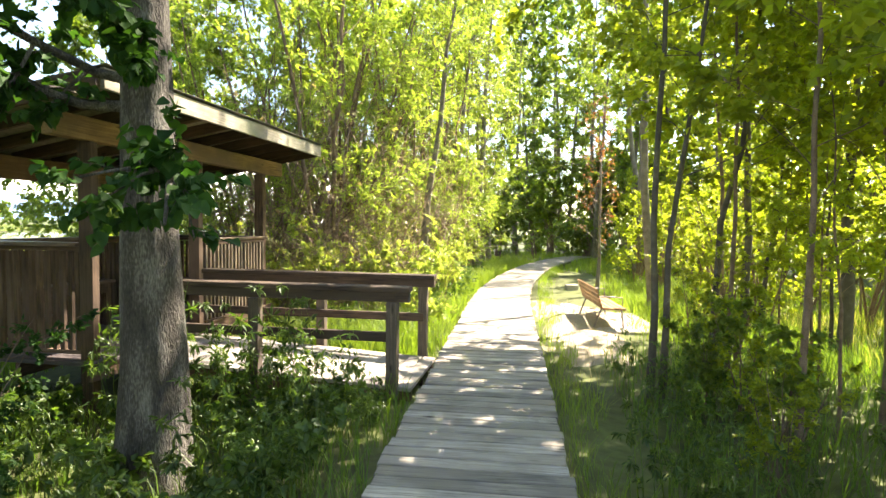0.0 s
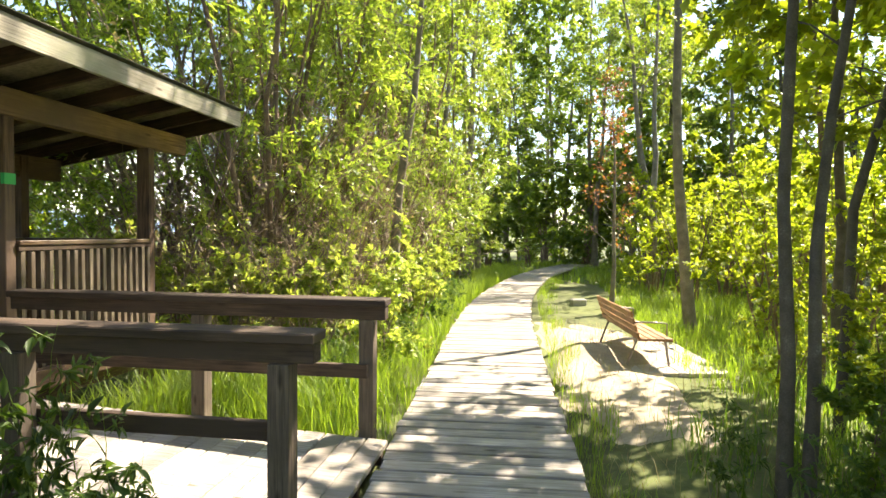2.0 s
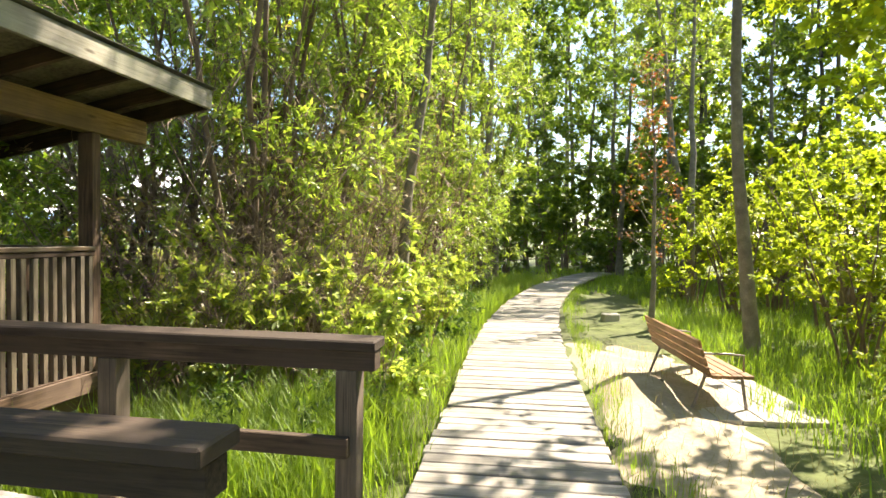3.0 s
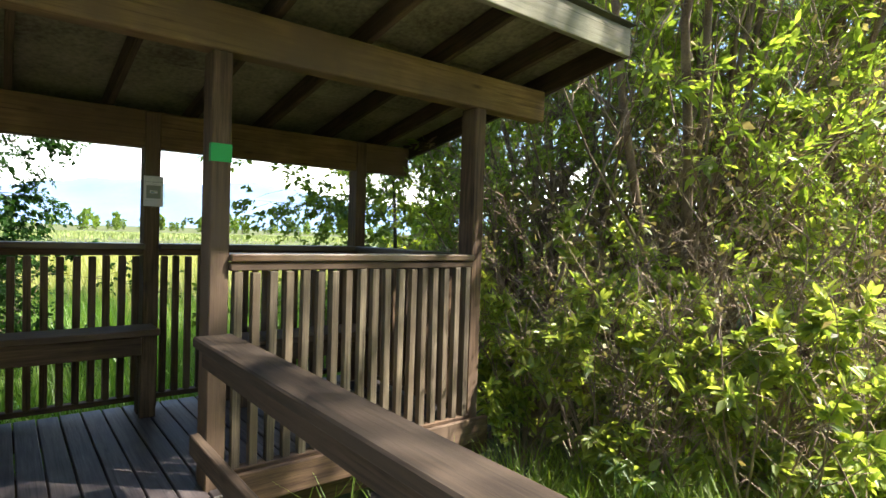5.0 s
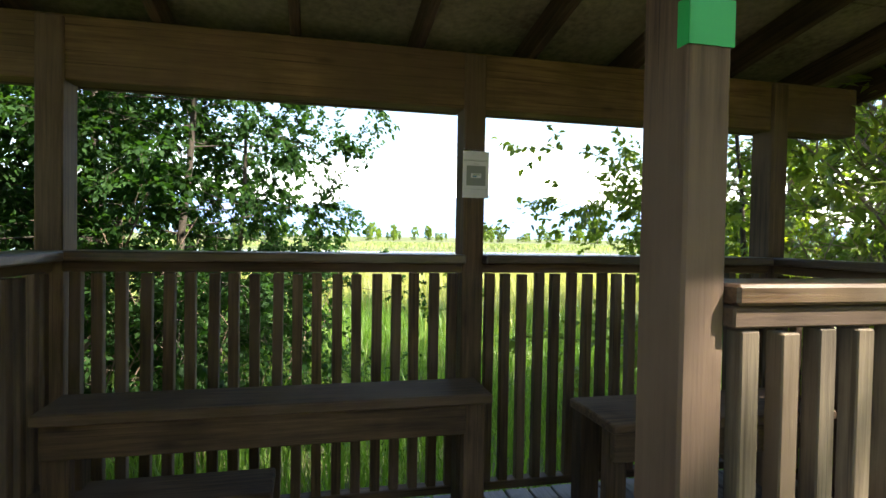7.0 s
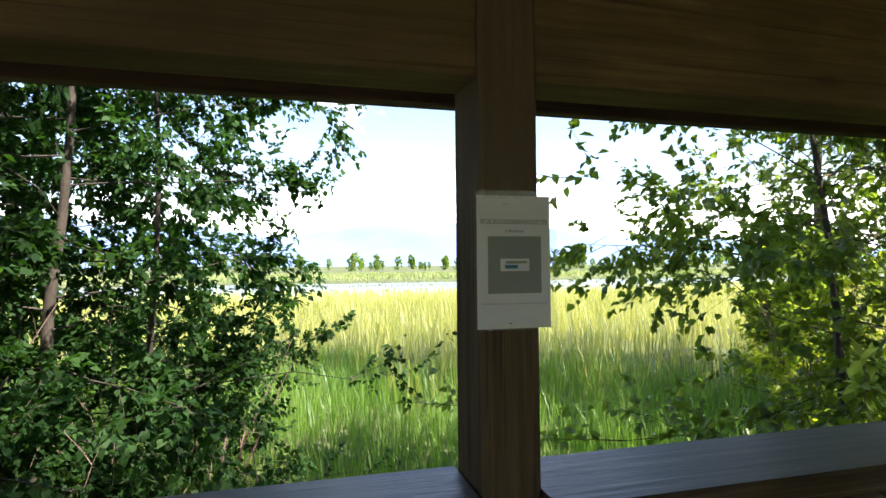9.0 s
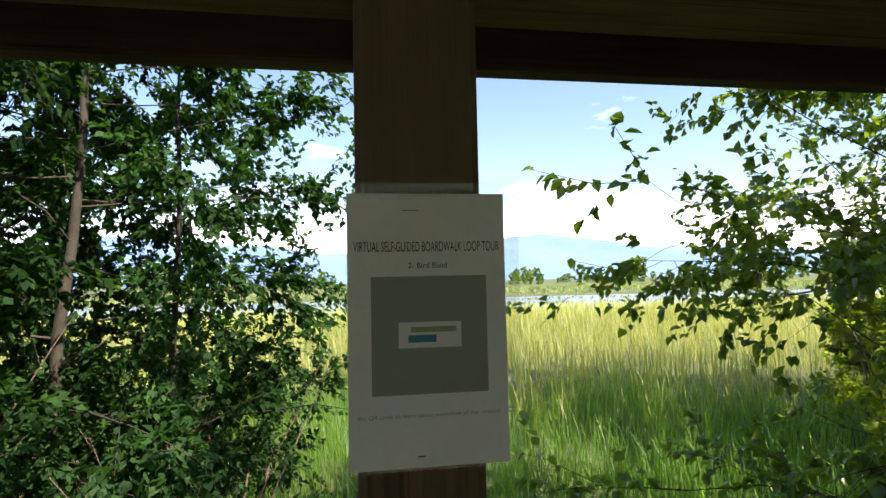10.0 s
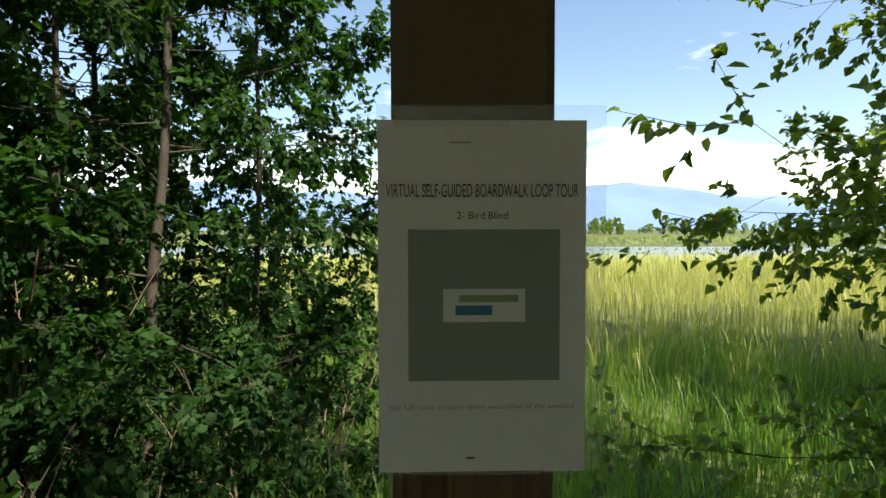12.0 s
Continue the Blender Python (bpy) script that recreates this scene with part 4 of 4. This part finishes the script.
for x, y, s in ((-9.6, 12.6, 0.75), (-10.8, 13.6, 0.9), (-12.3, 14.8, 0.9)):
    again(shrubs[0], x, y, rp.uniform(0, 6.28), s, "bushy shrub with drooping green sprays at the marsh edge")
tall_alder = make_plant("alder_tree", "tall dense alder above the marsh grass", "tree", "alders at the marsh edge", bark_brown, leaf_mid,
                        seed=92, height=12.0, radius=0.09, limbs=56, reach=2.9, start=0.04, rise=0.2, subs=7, twigs=5, leaves=30000, size=0.095, slim=0.66, droop=0.4, twig_share=0.1, flare=1.2)
settle(tall_alder, -10.2, 16.4, 0.9, 1.25)
again(tall_alder, -13.6, 19.4, 3.1, 0.95), again(tall_alder, -13.4, 16.8, 5.0, 1.05)

# sunlit leafy bush between shelter and boardwalk
bush = make_plant("dogwood_bush", "leafy dogwood bush with large bright green leaves", "shrub", "bushes beside the shelter", twig_dead, leaf_gold,
                  seed=100, height=1.55, radius=0.016, limbs=40, reach=0.6, start=0.15, rise=0.7, subs=4, twigs=3, leaves=2000, size=0.09, slim=0.45, stems=9, splay=0.4, droop=0.15, fine=True)
settle(bush, -3.3, 10.4, 0.0, 0.95)
for x, y, s in ((-3.95, 10.0, 0.85), (-2.75, 10.9, 0.9), (-2.2, 9.9, 0.75), (-4.2, 10.9, 1.1), (-2.35, 12.3, 0.85), (-2.45, 14.2, 0.8), (-3.1, 11.9, 1.15), (-5.4, 10.6, 1.1), (-6.9, 10.4, 1.0), (-4.6, 10.1, 0.85)):
    again(bush, x, y, rp.uniform(0, 6.28), s)
dead = make_plant("dead_brush", "tangle of bare dead twigs", "shrub", "brush in the thicket", twig_dead, blade_dry,
                  seed=120, height=1.9, radius=0.014, limbs=50, reach=0.9, start=0.1, rise=0.6, subs=6, twigs=3, leaves=150, size=0.045, stems=9, splay=0.55, droop=0.2, wobble=0.12)
settle(dead, -3.85, 10.35)
for x, y, s in ((-3.0, 10.2, 0.9), (-4.15, 10.1, 1.0), (-4.75, 10.1, 0.9), (-3.4, 11.1, 1.3), (-4.6, 12.4, 1.6), (-3.3, 13.6, 1.5), (-5.3, 11.5, 1.5), (-6.6, 11.2, 1.4), (-3.6, 12.0, 1.7), (-4.4, 15.6, 1.8), (-4.3, 11.9, 2.3), (-4.9, 12.9, 2.5), (-3.0, 14.6, 2.2), (-5.6, 12.2, 2.3), (-5.2, 11.0, 1.9)):
    again(dead, x, y, rp.uniform(0, 6.28), s)

# weeds in the shade
weed = make_plant("broadleaf_weed", "broad-leaved weed in deep shade", "plant", "weeds beside the boardwalk", leaf_shaded, leaf_weed,
                  seed=130, height=0.55, radius=0.006, limbs=14, reach=0.24, start=0.15, rise=0.4, subs=3, twigs=2, leaves=190, size=0.08, slim=0.68, stems=5, splay=0.4, droop=0.2, fine=True, sides=4)
settle(weed, -2.6, 4.1)
fern = make_plant("slender_weed", "slender weed with narrow green leaves", "plant", "weeds beside the boardwalk", leaf_mid, leaf_weed,
                  seed=131, height=1.05, radius=0.006, limbs=20, reach=0.24, start=0.15, rise=0.5, subs=2, twigs=2, leaves=330, size=0.07, slim=0.3, stems=4, splay=0.18, droop=0.3, fine=True, sides=4)
settle(fern, -3.3, 6.22, 0, 1.1)
for x, y, s in ((-2.75, 6.2, 1.15), (-2.5, 6.15, 1.0), (-3.7, 6.1, 1.3), (-4.1, 5.9, 1.2), (-2.1, 6.0, 0.6), (-1.8, 5.7, 0.45), (-2.5, 5.7, 0.8), (-2.9, 5.8, 0.9)):
    again(fern, x, y, rp.uniform(0, 6.28), s)
for k in range(105):
    x, y = rp.uniform(-5.2, -1.75), rp.uniform(2.2, 6.2)
    again(rp.choice((weed, weed, fern)), x, y, rp.uniform(0, 6.28), rp.uniform(0.45, 0.85))
for k in range(46):
    x, y = 0.05 + abs(rp.gauss(0, 1.1)), rp.uniform(2.6, 9.0)
    if y < 7.6 or x > 1.3:
        again(rp.choice((weed, fern, fern)), x + 0.1, y, rp.uniform(0, 6.28), rp.uniform(0.4, 0.8))
for k in range(26):
    x, y = rp.uniform(-3.4, -1.9), rp.uniform(8.2, 19)
    again(rp.choice((weed, fern, fern)), x, y, rp.uniform(0, 6.28), rp.uniform(0.5, 0.95))


def blades(name, label, xy, low, high, wide, material, seed, bend=0.35):
    """Grass: tapering bent blades at the given feet, in one mesh."""
    rg = np.random.default_rng(seed)
    n = len(xy)
    foot = np.concatenate([xy, ground_z(xy[:, 0], xy[:, 1])[:, None] - 0.02], 1)
    az, h = rg.uniform(0, 6.28, n), rg.uniform(low, high, n)
    d = np.stack([np.cos(az), np.sin(az), np.zeros(n)], 1)
    s = np.stack([-np.sin(az), np.cos(az), np.zeros(n)], 1) * (wide * rg.uniform(0.6, 1.3, n) / 2)[:, None]
    b = (bend * h * rg.uniform(0.2, 1.3, n))[:, None]
    H = h[:, None] * np.array([[0, 0, 1.0]])
    v = np.stack([foot - s, foot + s, foot + H * 0.55 + d * b * 0.35 + s * 0.8, foot + H * 0.55 + d * b * 0.35 - s * 0.8, foot + H * (1 - 0.25 * bend) + d * b], 1).reshape(-1, 3)
    k = np.arange(n)[:, None] * 5
    f = np.concatenate([k + np.array([0, 1, 2]), k + np.array([0, 2, 3]), k + np.array([3, 2, 4])], 0)
    return tagged(link_mesh(name, mesh_np(name, v, f), material), label, "grass", kind="stuff")


def scatter(n, x0, x1, y0, y1, seed, keep=None):
    rg = np.random.default_rng(seed)
    xy = np.stack([rg.uniform(x0, x1, n), rg.uniform(y0, y1, n)], 1)
    clump = np.sin(xy[:, 0] * 2.1 + 1.3 * np.sin(xy[:, 1] * 1.7)) * np.sin(xy[:, 1] * 2.3 + 0.5) * 0.35 + 0.75
    ok = rg.uniform(0, 1, n) < clump
    if keep is not None:
        ok &= keep(xy[:, 0], xy[:, 1])
    return xy[ok]


off_walk = lambda x, y: (np.abs(x - walk_centre(y)) > 0.62)
off_deck = lambda x, y: ~((x > -6.2) & (x < -1.6) & (y > 6.5) & (y < 7.8)) & ~((x > -6.2) & (x < -4.45) & (y > 6.1) & (y < 9.55))
blades("grass", "lush bright green grass beside the boardwalk", scatter(38000, -4.4, -1.2, 7.7, 24, 1, lambda x, y: off_walk(x, y) & off_deck(x, y)), 0.18, 0.6, 0.008, blade_mid, 201, 0.6)
blades("grass", "grass with shade put into its dark green", scatter(9000, -5.5, -1.3, 1.0, 6.5, 2, lambda x, y: off_walk(x, y)), 0.12, 0.45, 0.008, blade_shaded, 202, 0.6)
blades("grass", "short sunlit grass along the plank edge", scatter(14000, -0.45, 0.5, 2.0, 26, 3, lambda x, y: off_walk(x, y) & (x - walk_centre(y) < 0.95 + 0.15 * np.sin(y * 3))), 0.08, 0.32, 0.006, blade_mid, 203, 0.6)
blades("grass", "rough sunlit grass behind the bench", scatter(30000, 0.9, 7.5, 10, 27, 4, lambda x, y: off_walk(x, y) & (x > 1.3)), 0.12, 0.42, 0.011, blade_mid, 204, 0.6)
blades("grass", "rough grass among the saplings", scatter(15000, 0.3, 7.0, 2.0, 10.0, 5, lambda x, y: (x > 1.4) | (y < 8.6)), 0.12, 0.45, 0.009, blade_shaded, 205, 0.6)
blades("meadow_grass", "pale sunlit meadow grass behind the saplings", scatter(26000, 3.4, 13.0, 0.0, 12.0, 15), 0.12, 0.45, 0.014, blade_reed, 215, 0.5)
blades("grass", "grass at the far end of the boardwalk", scatter(9000, -3.5, 4.5, 22, 33, 6, off_walk), 0.15, 0.4, 0.015, blade_mid, 206)
blades("marsh_grass", "tall green marsh grass below the shelter", scatter(64000, -19.5, -6.4, -2, 18, 7, lambda x, y: x > -17.5 + 0.5 * y * (y > 8) - 4 * (y > 8) + np.sin(y * 1.3)), 0.4, 0.9, 0.012, blade_lush, 207, 0.5)
blades("reeds", "pale yellow-green reeds out to the water", scatter(50000, -38, -13, -14, 46, 8, lambda x, y: (x < -16.5) | (y > 9)), 0.7, 1.2, 0.022, blade_reed, 208, 0.4)
blades("grass", "bright tall grass below the shelter rail", scatter(5000, -4.3, -2.0, 8.1, 9.9, 14, off_deck), 0.3, 0.75, 0.009, blade_mid, 214, 0.6)
blades("reeds", "far reed bed beside the water", scatter(15000, -48, -34, -25, 75, 9), 0.6, 1.0, 0.06, blade_reed, 209, 0.2)
blades("reeds", "low reeds on the far shore", scatter(26000, -150, -87, -60, 200, 10), 0.25, 0.7, 0.3, blade_far, 210, 0.2)
blades("reeds", "strips of reed standing in the water", scatter(16000, -88, -50, -40, 150, 11, lambda x, y: np.sin(x * 0.55 + 2 * np.sin(y * 0.05)) > 0.3), 0.2, 0.42, 0.12, blade_far, 211, 0.2)

blades("grass", "sunlit grass between bench and shrubs", scatter(15000, 0.95, 3.8, 7.6, 16.5, 13, lambda x, y: x > 1.0 + 0.2 * np.sin(y * 2.3)), 0.1, 0.38, 0.008, blade_mid, 213, 0.6)
blades("dry_grass", "dry tan grass tufts on the dirt", scatter(1500, -0.3, 1.3, 7.4, 13.5, 12, lambda x, y: off_walk(x, y)), 0.05, 0.28, 0.005, blade_dry, 212, 0.8)

# ---- distance: tree line, hills and clouds ----
far_tree = make_plant("far_tree", "small far tree on the opposite shore", "tree", "tree line across the marsh", bark_brown, leaf_mid,
                      seed=300, height=6.2, radius=0.12, limbs=14, reach=2.3, start=0.06, rise=0.35, subs=2, twigs=6, twig_share=0.0, leaves=320, size=1.0, slim=0.7, sides=4)
settle(far_tree, -260, 44, 0, 1.1)
rf = random.Random(8)
for k in range(210):
    y = rf.uniform(-190, 420)
    again(far_tree, -262 + rf.uniform(-60, 45), y, rf.uniform(0, 6.28), rf.choice((0.5, 0.6, 0.7, 0.8, 0.9, 1.1, 1.5)) * rf.uniform(0.8, 1.2))


def hill_range(name, x, y0, y1, peaks, tone, label, seed):
    """A ridge with folded slopes, its haze put into the blue base tone."""
    rg = np.random.default_rng(seed)
    ny_, nx_ = 140, 16
    ys = np.linspace(y0, y1, ny_)
    ph = rg.uniform(0, 6.28, 6)
    crest = peaks[0] + peaks[1] * np.sin(ys / peaks[2] + ph[0]) + peaks[1] * 0.45 * np.sin(ys / (peaks[2] * 0.37) + ph[1]) + peaks[1] * 0.12 * np.sin(ys / (peaks[2] * 0.09) + ph[2])
    v = []
    for i in range(nx_):
        q = i / (nx_ - 1)
        fold = 40 * np.sin(ys / 160 + ph[3] + 2.2 * q) * np.sin(q * math.pi)
        v += list(zip(x - 1500 * q + fold * 3, ys, -1 + (crest + fold * 0.5) * q ** 0.8))
    f = [(i * ny_ + j, i * ny_ + j + 1, (i + 1) * ny_ + j + 1, (i + 1) * ny_ + j) for i in range(nx_ - 1) for j in range(ny_ - 1)]
    # Distance haze is painted here as a bluish diffuse colour.
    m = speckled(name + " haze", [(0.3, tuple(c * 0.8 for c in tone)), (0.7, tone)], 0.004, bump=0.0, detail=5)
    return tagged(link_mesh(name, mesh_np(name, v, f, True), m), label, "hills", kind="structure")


hill_range("backdrop_hills", -2300, -3200, 5200, (262, 45, 420), (0.16, 0.25, 0.42), "wooded hills across the marsh, coloured blue for haze", 5)

cloud_mat, cn, cl, cb = nodes_of("cloud")
em, tr, mixc = cn.new("ShaderNodeEmission"), cn.new("ShaderNodeBsdfTransparent"), cn.new("ShaderNodeMixShader")
ctc, cmp, cnz = cn.new("ShaderNodeTexCoord"), cn.new("ShaderNodeMapping"), cn.new("ShaderNodeTexNoise")
cmp.inputs["Scale"].default_value = (0.0008, 0.0008, 0.0024)
cnz.inputs["Scale"].default_value, cnz.inputs["Detail"].default_value, cnz.inputs["Roughness"].default_value = 1.0, 7, 0.55
cl.new(ctc.outputs["Object"], cmp.inputs[0])
cl.new(cmp.outputs[0], cnz.inputs["Vector"])
sepz, zr, addz = cn.new("ShaderNodeSeparateXYZ"), cn.new("ShaderNodeMapRange"), cn.new("ShaderNodeMath")
cl.new(ctc.outputs["Object"], sepz.inputs[0])
zr.inputs[1].default_value, zr.inputs[2].default_value, zr.inputs[3].default_value, zr.inputs[4].default_value = 150, 900, 0.36, -0.14
cl.new(sepz.outputs[2], zr.inputs[0])
cl.new(cnz.outputs[0], addz.inputs[0])
cl.new(zr.outputs[0], addz.inputs[1])
cr = ramp_of(cn, [(0.5, (0, 0, 0)), (0.78, (1, 1, 1))])
cl.new(addz.outputs[0], cr.inputs[0])
em.inputs[0].default_value, em.inputs[1].default_value = (1.0, 1.0, 1.0, 1), 1.5
cl.new(cr.outputs[0], mixc.inputs[0])
cl.new(tr.outputs[0], mixc.inputs[1])
cl.new(em.outputs[0], mixc.inputs[2])
cl.new(mixc.outputs[0], cn["Material Output"].inputs[0])
cv = []
for k in range(41):
    an = radians(100 + 160 * k / 40)
    for z in (-20, 1700):
        cv.append((-5 + 4400 * math.cos(an), 8 + 4400 * math.sin(an), z))
clouds = link_mesh("backdrop_clouds", mesh_np("backdrop_clouds", cv, [(2 * k, 2 * k + 2, 2 * k + 3, 2 * k + 1) for k in range(40)], True), cloud_mat)
tagged(clouds, "bank of bright white clouds above the hills", "clouds", kind="structure")
clouds.visible_shadow = False
